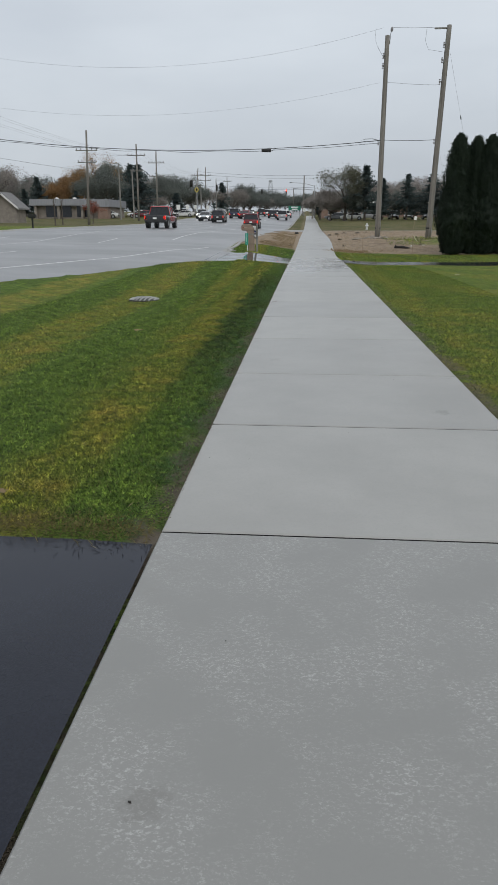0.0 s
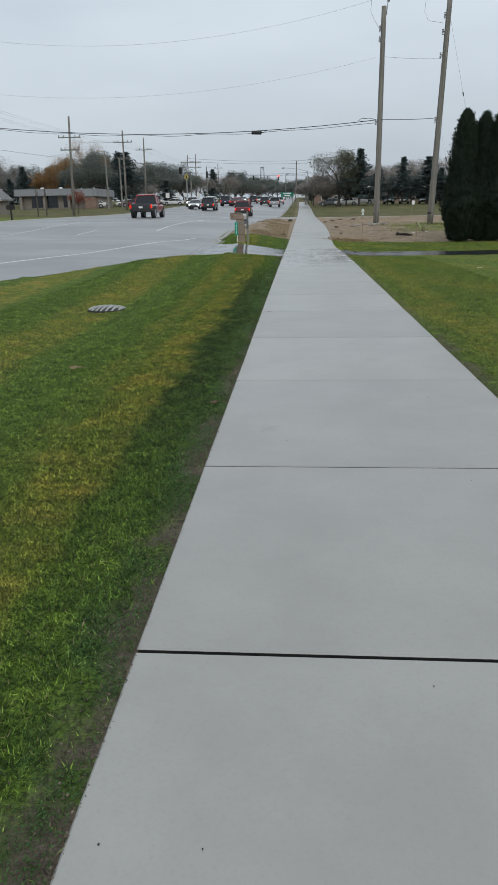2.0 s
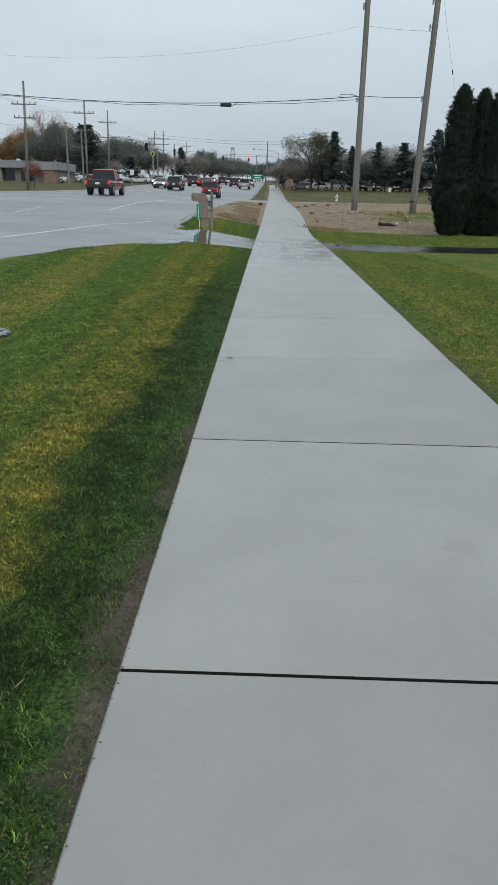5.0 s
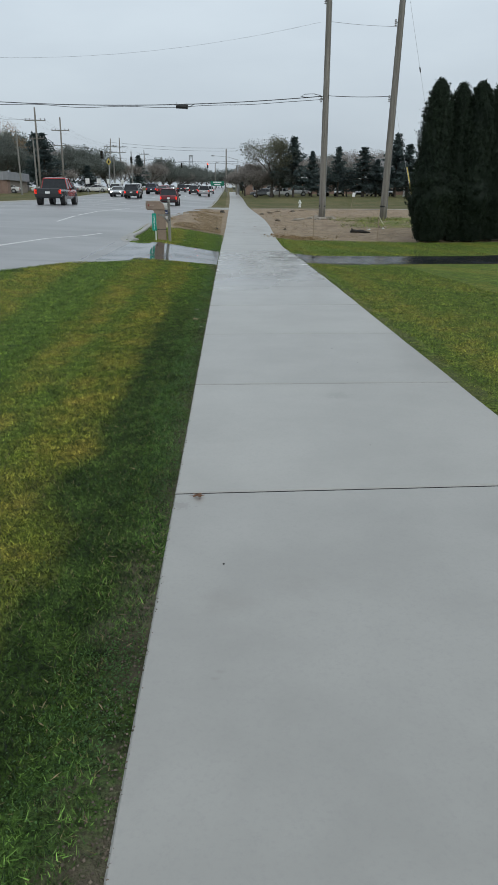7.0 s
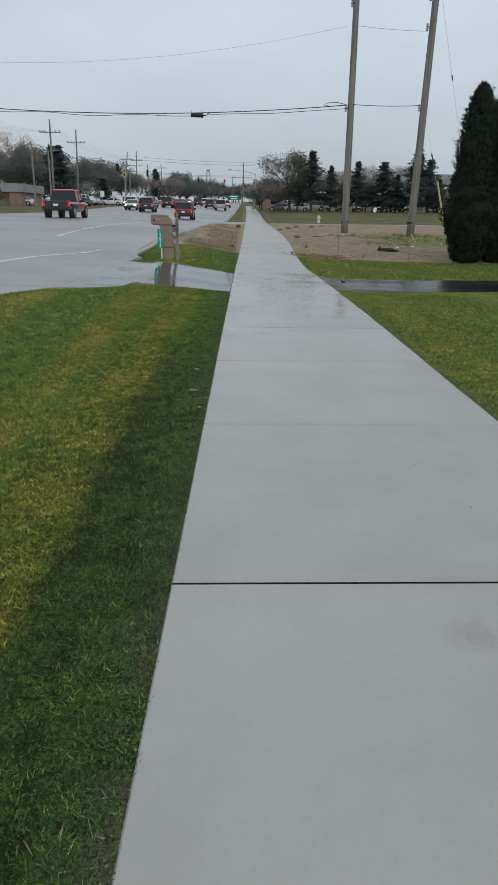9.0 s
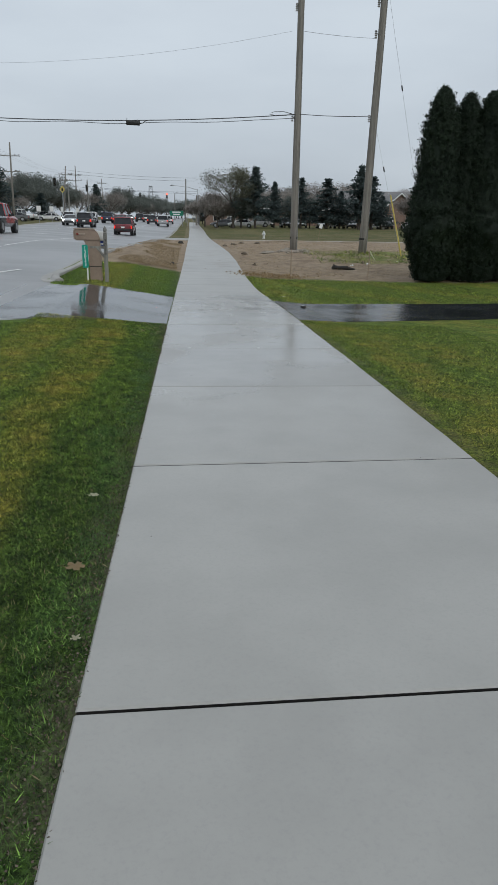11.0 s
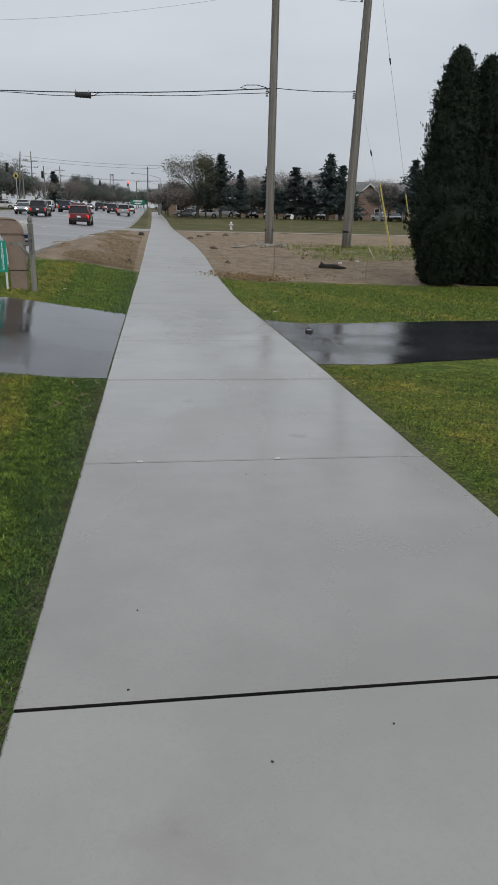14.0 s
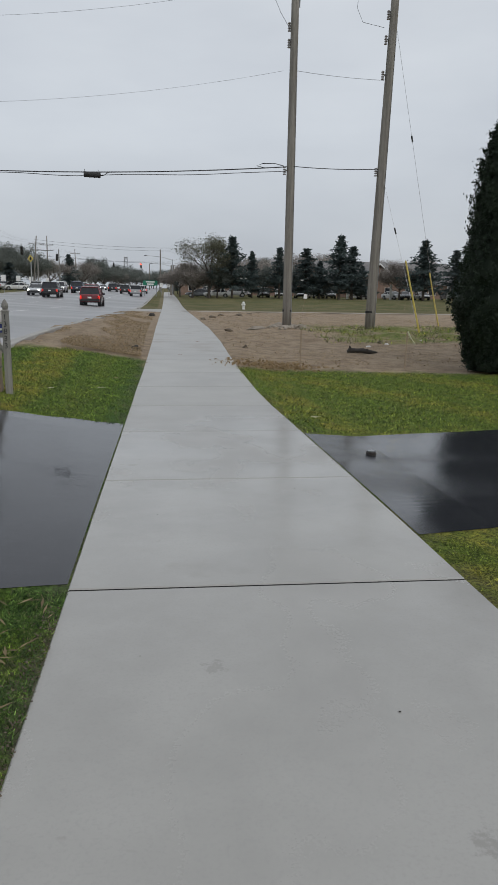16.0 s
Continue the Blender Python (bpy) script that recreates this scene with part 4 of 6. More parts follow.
ARBOR = leaf_material("arborvitae_green", (0.010, 0.019, 0.012), (0.034, 0.052, 0.029), 0.6, 0.35, 0.3)
SPRUCE = leaf_material("spruce_blue_green", (0.070, 0.096, 0.096), (0.120, 0.150, 0.142))
# pale cool green: distance haze is put into this leaf colour
HAZYLEAF = leaf_material("hazed_green_leaf", (0.140, 0.160, 0.145), (0.230, 0.245, 0.215))
OLIVE = leaf_material("grey_olive_leaf", (0.105, 0.110, 0.075), (0.160, 0.155, 0.105))
ORANGE = leaf_material("orange_leaf", (0.28, 0.165, 0.075), (0.38, 0.24, 0.12))
# brown lifted and greyed to carry the same distance haze
HAZYRUST = leaf_material("hazed_rust_leaf", (0.255, 0.232, 0.210), (0.36, 0.325, 0.295))
REDLEAF = leaf_material("red_leaf", (0.22, 0.075, 0.055), (0.30, 0.115, 0.08))
# twig grey raised for distance haze as well
TWIG = surface("hazed_grey_twigs", (0.20, 0.185, 0.175), (0.28, 0.262, 0.25), 3.0, (0.85, 0.95), 0.0)


def arborvitae(seed, h, w):
    rng = np.random.default_rng(seed)
    e = thing("arborvitae", "dense dark green columnar arborvitae on the lawn edge", "evergreen", "row of arborvitae")
    prof = [(0, .45), (.03, .52), (.18, .83), (.27, .98), (.30, .97), (.36, .86), (.54, .65), (.70, .58), (.79, .50), (.90, .37), (.96, .22), (.985, .12), (1, .03)]
    bm = bmesh.new()
    for a in range(3):
        tube(bm, [(0.12 * math.cos(a * 2.1), 0.12 * math.sin(a * 2.1), -0.15), (0.2 * math.cos(a * 2.1), 0.2 * math.sin(a * 2.1), h * 0.4), (0.05, 0.03, h * 0.8)], [0.09, 0.06, 0.02], 6)
    part("trunk", bm, BARK, e)
    # dense core that no light passes
    def lumpy(ang, t):
        c, d = math.cos(ang), math.sin(ang)
        return 1 + 0.15 * noise.noise((c * 1.6, d * 1.6, t * 5 + seed)) + 0.16 * noise.noise((c * 3.2, d * 3.2, t * 11 + seed)) + 0.13 * noise.noise((c * 7, d * 7, t * 24 + seed))

    core, fs = [], []
    nu, nv = 40, 44
    for j in range(nv + 1):
        t = j / nv
        for i in range(nu):
            a = 2 * math.pi * i / nu
            r = w * lerp(t, prof) * lumpy(a, t) * 0.86
            core.append((r * math.cos(a), r * math.sin(a), 0.05 + t * (h - 0.15)))
    fs = [(j * nu + i, j * nu + (i + 1) % nu, (j + 1) * nu + (i + 1) % nu, (j + 1) * nu + i) for j in range(nv) for i in range(nu)]
    c = from_arrays("inner_foliage", core, fs, ARBOR, True)
    c.parent = e
    # upright fan-shaped sprays: each a tuft of small scales on a short stalk
    tufts, per = 2600, 22
    t = rng.uniform(0, 1, tufts) ** 1.1
    a = rng.uniform(0, 2 * np.pi, tufts)
    pr = np.interp(t, [p for p, _ in prof], [q for _, q in prof])
    lump = np.array([lumpy(x, y) for x, y in zip(a, t)])
    r = w * pr * lump * rng.uniform(0.84, 1.0, tufts)
    base = np.stack([r * np.cos(a), r * np.sin(a), 0.04 + t * (h - 0.1)], 1)
    way = np.stack([np.cos(a) * 0.55, np.sin(a) * 0.55, np.full(tufts, 0.9)], 1) + rng.normal(0, 0.28, (tufts, 3))
    way /= np.linalg.norm(way, axis=1)[:, None]
    size = rng.uniform(0.09, 0.20, tufts) * np.interp(t, [0, 0.85, 1], [1, 1, 0.8])
    s = rng.uniform(0, 1, (tufts, per, 1))
    pts = base[:, None, :] + way[:, None, :] * (s * size[:, None, None]) + rng.normal(0, 0.30, (tufts, per, 3)) * (size[:, None, None] * (0.35 + 0.4 * s))
    out = np.repeat(np.stack([np.cos(a), np.sin(a), np.full(tufts, 0.4)], 1), per, 0)
    q, f = leaf_stuff(pts.reshape(-1, 3), out, 0.034, rng, 0.45, 0.7)
    leaf_mesh("crown", q, f, ARBOR, e)
    return e


first = arborvitae(3, 6.0, 1.05)
second = arborvitae(8, 5.85, 0.98)
first.matrix_basis = at(8.5, 36.25)
second.matrix_basis = at(9.45, 36.5)
for src, x, y, turn, sc in ((first, 10.15, 36.3, 140, 0.985), (second, 11.05, 36.6, 100, 1.03), (first, 12.1, 36.7, 200, 1.0), (second, 13.2, 36.8, 250, 1.0), (first, 14.3, 37.0, 40, 0.98), (second, 15.5, 37.2, 140, 1.02)):
    copy_thing(src, at(x, y, turn, 0, sc))


def limbs(bm, rng, p, d, length, r, depth, tips, sides=5):
    """A branch and its forks."""
    mid = p + d * length * 0.5 + Vector(rng.normal(0, 0.06 * length, 3))
    end = p + d * length + Vector(rng.normal(0, 0.08 * length, 3))
    tube(bm, [p, mid, end], [r, r * 0.8, r * 0.55], sides, False)
    if depth == 0:
        tips.append(end)
        return
    for k in range(3 if depth > 1 else 4):
        a = rng.uniform(0, 2 * math.pi)
        side = Vector((math.cos(a), math.sin(a), rng.uniform(-0.1, 0.6)))
        nd = (d * 0.9 + side * rng.uniform(0.5, 0.95)).normalized()
        limbs(bm, rng, mid.lerp(end, rng.uniform(0.2, 1.0)), nd, length * rng.uniform(0.55, 0.75), r * 0.5, depth - 1, tips, max(3, sides - 1))
    tips.append(end)


def broadleaf(name, label, seed, h, spread, leaf, count, size, bare=False, stem=0.28):
    rng = np.random.default_rng(seed)
    e = thing(name, label, "tree")
    bm, tips = bmesh.new(), []
    fork = Vector((0.1, 0, h * stem))
    tube(bm, [(0, 0, -0.3), (0.03, 0.02, h * stem * 0.5), fork], [h * 0.028, h * 0.022, h * 0.018], 8, False)
    for k in range(6):
        a = k * 2 * math.pi / 6 + rng.uniform(-0.4, 0.4)
        up = rng.uniform(0.5, 1.6)
        d = Vector((math.cos(a) * spread, math.sin(a) * spread, up)).normalized()
        limbs(bm, rng, fork + Vector((0, 0, rng.uniform(-0.1, 0.25) * h * stem)), d, h * rng.uniform(0.28, 0.38), h * 0.011, 3 if bare else 2, tips)
    limbs(bm, rng, fork, Vector((0.05, 0, 1)), h * 0.38, h * 0.013, 3 if bare else 2, tips)
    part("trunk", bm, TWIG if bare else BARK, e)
    if bare:
        t2 = np.array([list(t) for t in tips])
        m = len(t2) * 5
        base = t2[rng.integers(0, len(t2), m)]
        d = rng.normal(0, 1, (m, 3)) + np.array([0, 0, 0.9])
        d /= np.linalg.norm(d, axis=1)[:, None]
        s = np.cross(d, rng.normal(0, 1, (m, 3)))
        s /= np.linalg.norm(s, axis=1)[:, None]
        L = rng.uniform(0.05, 0.12, m)[:, None] * h
        q = np.stack([base - s * 0.016, base + s * 0.016, base + d * L], 1).reshape(-1, 3)
        leaf_mesh("crown", q, np.arange(3 * m).reshape(-1, 3), TWIG, e)
        return e
    t2 = np.array([list(t) for t in tips])
    c = t2[rng.integers(0, len(t2), count)]
    pts = c + np.clip(rng.normal(0, h * 0.05, (count, 3)), -h * 0.1, h * 0.1)
    pts = pts[pts[:, 2] > h * stem * 0.75]
    q, f = leaf_stuff(pts, rng.normal(0, 1, pts.shape), size, rng, 0.7, 0.4)
    leaf_mesh("crown", q, f, leaf, e)
    return e


def spruce(seed, h, w, clear=0.18, leaf=None, label="dark blue-green spruce with drooping branches"):
    rng = np.random.default_rng(seed)
    e = thing("spruce", label, "tree")
    part("trunk", tube(bmesh.new(), [(0, 0, -0.3), (0, 0, h * 0.5), (0, 0, h * 0.98)], [h * 0.02, h * 0.013, 0.02], 7), BARK, e)
    P, N = [], []
    levels = 20
    for k in range(levels):
        t = k / (levels - 1)
        z = h * (clear + (0.97 - clear) * t)
        R = w * (1 - t) ** 0.95 * rng.uniform(0.65, 1.1) + 0.12
        for b in range(8):
            a = rng.uniform(0, 2 * math.pi)
            L = R * rng.uniform(0.45, 1.25)
            m = int(5 + 9 * L / w)
            s = np.linspace(0.12, 1, m)
            x = s * L
            droop = z - 0.22 * L * s + 0.16 * L * s ** 2.5
            for j in range(3):
                P.append(np.stack([x * math.cos(a), x * math.sin(a), droop], 1) + rng.normal(0, 0.05 * w, (m, 3)) * np.array([1, 1, 0.7]))
                N.append(np.tile([[0, 0, 1.0]], (m, 1)))
    P, N = np.concatenate(P), np.concatenate(N)
    q, f = leaf_stuff(P, N, 0.055 * w + 0.03, rng, 0.45, 0.6)
    leaf_mesh("needles", q, f, leaf or SPRUCE, e)
    return e


sp = [spruce(11, 8.5, 3.0, 0.15), spruce(12, 8.5, 2.7, 0.15), spruce(13, 8.5, 3.3, 0.2)]
oak = broadleaf("deciduous_tree", "open-crowned tree with thin olive autumn leaves", 21, 9.5, 1.0, OLIVE, 9000, 0.085)
dull = broadleaf("deciduous_tree", "round dull green tree at the lot edge", 22, 7.5, 1.3, HAZYLEAF, 13000, 0.105, stem=0.22)
brown = broadleaf("deciduous_tree", "small tree with dull brown-green autumn leaves", 23, 6.0, 1.4, HAZYRUST, 12000, 0.09, stem=0.2)
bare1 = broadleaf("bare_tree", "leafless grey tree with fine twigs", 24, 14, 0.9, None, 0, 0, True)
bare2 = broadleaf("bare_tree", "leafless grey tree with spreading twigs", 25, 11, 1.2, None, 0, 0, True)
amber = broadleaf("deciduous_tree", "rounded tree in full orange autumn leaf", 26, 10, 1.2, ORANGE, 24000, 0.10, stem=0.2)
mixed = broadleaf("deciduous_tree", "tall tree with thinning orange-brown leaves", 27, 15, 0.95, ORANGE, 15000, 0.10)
bushy = broadleaf("deciduous_tree", "broad grey-green tree in late autumn", 28, 10, 1.3, HAZYLEAF, 30000, 0.095, stem=0.15)
greyb = broadleaf("deciduous_tree", "broad tree with sparse grey-brown leaves", 29, 10, 1.2, HAZYRUST, 12000, 0.08, stem=0.2)
BASE_H = {id(sp[0]): 8.5, id(sp[1]): 8.5, id(sp[2]): 8.5, id(oak): 9.5, id(dull): 7.5, id(brown): 6.0, id(bare1): 14, id(bare2): 11, id(amber): 10, id(mixed): 15, id(bushy): 10, id(greyb): 10}
TALL = {}
for src in (*sp, oak, dull, brown, bare1, bare2, amber, mixed, bushy, greyb):
    zs = [v.co.z for o in src.children for v in o.data.vertices]
    TALL[src.name] = max(zs)
used = set()


def plant(src, x, y, h, turn=0.0, wide=1.0):
    s = h / TALL[src.name]
    wide = wide * 1.1 if src in sp else wide
    m = pose(x, y, G(x, y), 0, 0, turn) @ Matrix.Diagonal((s * wide, s * wide, s, 1))
    if src.name in used:
        return copy_thing(src, m)
    used.add(src.name)
    src.matrix_basis = m
    return src


# row along the car park
for src, x, y, h, turn, wide in (
        (oak, 7.6, 132, 10.0, 0, 1.0), (sp[2], 11.2, 131, 9.8, 10, 1.1), (brown, 5.0, 133, 5.8, 30, 1.1), (dull, 9.0, 133, 6.2, 0, 1.0), (sp[0], 14.5, 132, 7.4, 80, 1.0), (dull, 16.6, 134, 6.6, 90, 0.9),
        (sp[1], 18.8, 131, 8.0, 30, 1.2), (sp[1], 23.3, 132, 8.6, 160, 1.25), (dull, 21.0, 135, 6.8, 200, 0.9), (sp[0], 25.8, 133, 7.2, 220, 1.2), (sp[2], 28.6, 131, 9.3, 300, 0.9), (sp[1], 31.0, 132, 9.1, 20, 1.15),
        (sp[0], 33.2, 134, 6.6, 50, 1.2), (sp[2], 43.2, 132, 9.0, 120, 1.0), (sp[1], 49.0, 133, 9.0, 250, 1.2), (brown, 40.5, 136, 6.0, 70, 1.0), (sp[0], 53.5, 135, 8.4, 10, 1.1), (dull, 58.0, 136, 7.5, 10, 1.1),
        (brown, 3.4, 150, 5.6, 200, 1.0), (sp[0], 3.6, 185, 7.0, 33, 1.0), (dull, 6.8, 152, 6.5, 20, 1.1)):
    plant(src, x, y, h, turn, wide)
# behind the car park
rr = random.Random(5)
for k in range(22):
    x = 8 + k * 4.4 + rr.uniform(-1, 1)
    plant(rr.choice((bare2, greyb, bare2, bare1)), x, 185 + rr.uniform(-10, 25), rr.uniform(8, 10), rr.uniform(0, 360), 1.0)
# across the road
for src, px, y, h, turn, wide in (
        (bare1, 25, 165, 15.5, 0, 1.0), (bare2, 60, 170, 12.5, 40, 0.9), (greyb, 4, 170, 11, 10, 1.1), (sp[0], 58, 160, 6.5, 0, 1.2), (sp[2], 82, 160, 7.2, 50, 0.9), (amber, 122, 170, 8.6, 0, 1.0),
        (sp[1], 149, 150, 5.2, 0, 1.0), (mixed, 188, 165, 13.2, 0, 1.05), (bushy, 203, 160, 10.5, 20, 1.0), (bare2, 228, 175, 13, 0, 1.0), (sp[0], 258, 150, 11.2, 30, 1.3), (sp[2], 245, 165, 9.5, 90, 1.0),
        (bushy, 296, 170, 9.2, 0, 1.1), (bushy, 326, 180, 9.6, 120, 1.3), (sp[1], 322, 160, 6.6, 0, 1.5), (greyb, 280, 150, 4.0, 0, 1.6), (bare2, 352, 200, 9, 0, 1.0), (greyb, 372, 210, 9.5, 80, 1.2),
        (greyb, 350, 180, 7, 140, 1.3), (sp[0], 399, 225, 13.5, 0, 1.1), (greyb, 417, 240, 10, 10, 1.2), (greyb, 386, 230, 9, 200, 1.2), (bushy, 436, 260, 10, 60, 1.2), (bare2, 425, 250, 11, 0, 1.0),
        (bare1, 458, 300, 15, 0, 1.1), (bushy, 446, 300, 10, 0, 1.3), (bushy, 474, 330, 10, 90, 1.3), (bare2, 486, 340, 13, 0, 1.2), (greyb, 462, 320, 9, 30, 1.3), (amber, 100, 210, 7, 60, 1.3), (bushy, 30, 190, 8, 10, 1.3),
        (bushy, 160, 200, 9, 30, 1.3), (greyb, 110, 200, 8, 100, 1.4), (bushy, 215, 200, 10, 210, 1.3), (greyb, 270, 200, 10, 10, 1.3), (bushy, 80, 205, 8, 66, 1.5)):
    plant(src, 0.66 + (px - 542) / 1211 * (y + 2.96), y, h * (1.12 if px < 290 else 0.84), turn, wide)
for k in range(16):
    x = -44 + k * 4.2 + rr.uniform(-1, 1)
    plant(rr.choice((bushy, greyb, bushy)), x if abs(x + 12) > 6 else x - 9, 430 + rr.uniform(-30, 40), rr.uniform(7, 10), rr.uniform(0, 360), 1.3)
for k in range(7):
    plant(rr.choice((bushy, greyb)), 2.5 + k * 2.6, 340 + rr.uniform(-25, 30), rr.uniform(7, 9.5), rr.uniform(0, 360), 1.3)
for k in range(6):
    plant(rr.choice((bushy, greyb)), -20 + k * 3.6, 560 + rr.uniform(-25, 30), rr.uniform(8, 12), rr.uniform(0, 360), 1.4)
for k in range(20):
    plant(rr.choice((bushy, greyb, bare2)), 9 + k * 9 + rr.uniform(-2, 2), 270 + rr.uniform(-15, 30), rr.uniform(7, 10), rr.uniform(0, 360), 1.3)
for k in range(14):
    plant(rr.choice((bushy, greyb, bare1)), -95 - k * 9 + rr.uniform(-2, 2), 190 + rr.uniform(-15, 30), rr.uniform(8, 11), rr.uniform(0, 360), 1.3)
sap = broadleaf("sapling", "small staked maple with red leaves", 31, 2.6, 0.9, REDLEAF, 700, 0.08, stem=0.35)
sap.matrix_basis = at(-27.5, 90)
for x, y, h in ((-29.5, 84, 3.4), (-27.6, 76, 3.0), (-30.5, 66, 2.8), (-31.5, 64, 3.2)):
    e = thing("bare_sapling", "thin bare staked sapling on the far lawn", "sapling", "saplings", at(x, y))
    part("trunk", tube(bmesh.new(), [(0, 0, -0.1), (0.03, 0, h * 0.6), (0, 0, h)], [0.08, 0.06, 0.03], 6), BARK, e)
    for s in (-1, 1):
        part("twig", tube(bmesh.new(), [(0.02, 0, h * 0.6), (s * 0.3, 0.1, h * 1.05)], [0.03, 0.01], 4), BARK, e)

# ---- vehicles ----
TYRE = surface("tyre_rubber", (0.012, 0.012, 0.012), (0.024, 0.024, 0.024), 9.0, (0.7, 0.9), 0.2)
RIM = surface("alloy_rim", (0.35, 0.36, 0.37), (0.45, 0.46, 0.47), 6.0, (0.25, 0.4), 0.0, metal=0.7)
GLASS = surface("tinted_car_glass", (0.010, 0.012, 0.015), (0.018, 0.020, 0.024), 3.0, (0.04, 0.08), 0.0)
TRIM = surface("black_car_trim", (0.015, 0.015, 0.016), (0.03, 0.03, 0.031), 6.0, (0.45, 0.6), 0.1)
HEADL = surface("clear_lamp_plastic", (0.62, 0.64, 0.66), (0.75, 0.77, 0.78), 6.0, (0.06, 0.12), 0.0)


def glow(name, base, colour, strength):
    m, nt, b = nodes_of(name)
    b.inputs["Base Color"].default_value = (*base, 1)
    b.inputs["Roughness"].default_value = 0.2
    b.inputs["Emission Color"].default_value = (*colour, 1)
    b.inputs["Emission Strength"].default_value = strength
    return m


TAIL = glow("lit_tail_lamp", (0.5, 0.02, 0.02), (1.0, 0.05, 0.03), 0.9)
TAILOFF = surface("red_tail_lamp", (0.28, 0.01, 0.01), (0.36, 0.02, 0.015), 6.0, (0.1, 0.2), 0.0)
HEADON = glow("lit_headlamp", (0.8, 0.8, 0.8), (1.0, 0.97, 0.9), 4.0)


def car_paint(name, c):
    return surface(name, tuple(v * 0.92 for v in c), tuple(min(1, v * 1.06) for v in c), 1.2, (0.22, 0.32), 0.0, coat=0.8)


PAINTS = {"red": car_paint("red_car_paint", (0.34, 0.020, 0.022)), "maroon": car_paint("maroon_car_paint", (0.16, 0.012, 0.018)), "white": car_paint("white_car_paint", (0.74, 0.74, 0.73)),
          "silver": car_paint("silver_car_paint", (0.42, 0.43, 0.44)), "black": car_paint("black_car_paint", (0.014, 0.015, 0.018)), "navy": car_paint("navy_car_paint", (0.012, 0.018, 0.055)),
          "grey": car_paint("grey_car_paint", (0.13, 0.135, 0.14))}


def loft(bm, rings, ends=True):
    vs = [[bm.verts.new(p) for p in r] for r in rings]
    n = len(vs[0])
    for a, b in zip(vs, vs[1:]):
        for k in range(n):
            bm.faces.new((a[k], a[(k + 1) % n], b[(k + 1) % n], b[k]))
    if ends:
        bm.faces.new(list(reversed(vs[0])))
        bm.faces.new(vs[-1])
    bmesh.ops.recalc_face_normals(bm, faces=bm.faces)
    return bm


def hull(y, w, zb, zt, r=0.12):
    """A body cross-section with rounded shoulders and tucked-in sills."""
    return [(-w * 0.90, y, zb), (-w, y, zb + (zt - zb) * 0.30), (-w * 0.995, y, zt - r * 1.6), (-w * 0.96, y, zt - r * 0.5), (-w * 0.86, y, zt),
            (w * 0.86, y, zt), (w * 0.96, y, zt - r * 0.5), (w * 0.995, y, zt - r * 1.6), (w, y, zb + (zt - zb) * 0.30), (w * 0.90, y, zb)]


KINDS = {
    # stations of the body (y, half width, bottom, top); cabin (y at belt rear, y at roof rear, y at roof front, y at belt front, belt z, roof z, half width belt, half width roof); wheels; wheel radius
    "suv": ([(-2.32, .80, .48, .92), (-2.25, .88, .36, 1.02), (-1.4, .93, .28, 1.05), (0, .94, .28, 1.04), (0.9, .93, .28, 1.02), (1.7, .90, .30, .95), (2.2, .84, .34, .84), (2.34, .70, .42, .70)],
            (-2.24, -1.98, .30, 1.12, 1.0, 1.70, .90, .70), (-1.42, 1.42), .355),
    "sedan": ([(-2.36, .76, .46, .86), (-2.3, .84, .34, .96), (-1.4, .89, .25, .98), (0, .90, .24, .95), (0.9, .89, .25, .93), (1.7, .86, .27, .86), (2.25, .78, .32, .74), (2.38, .64, .40, .62)],
              (-1.95, -1.1, .15, 1.05, .92, 1.43, .86, .64), (-1.40, 1.42), .325),
    "pickup": ([(-2.85, .90, .58, 1.06), (-2.8, .96, .46, 1.10), (-1.6, .99, .42, 1.10), (-.72, .99, .40, 1.10), (0.2, 1.0, .38, 1.12), (1.1, 1.0, .40, 1.14), (2.2, .97, .42, 1.08), (2.75, .92, .44, 1.02), (2.9, .82, .5, .92)],
               (-.78, -.62, .55, 1.18, 1.10, 1.88, .95, .76), (-1.78, 1.88), .40),
}


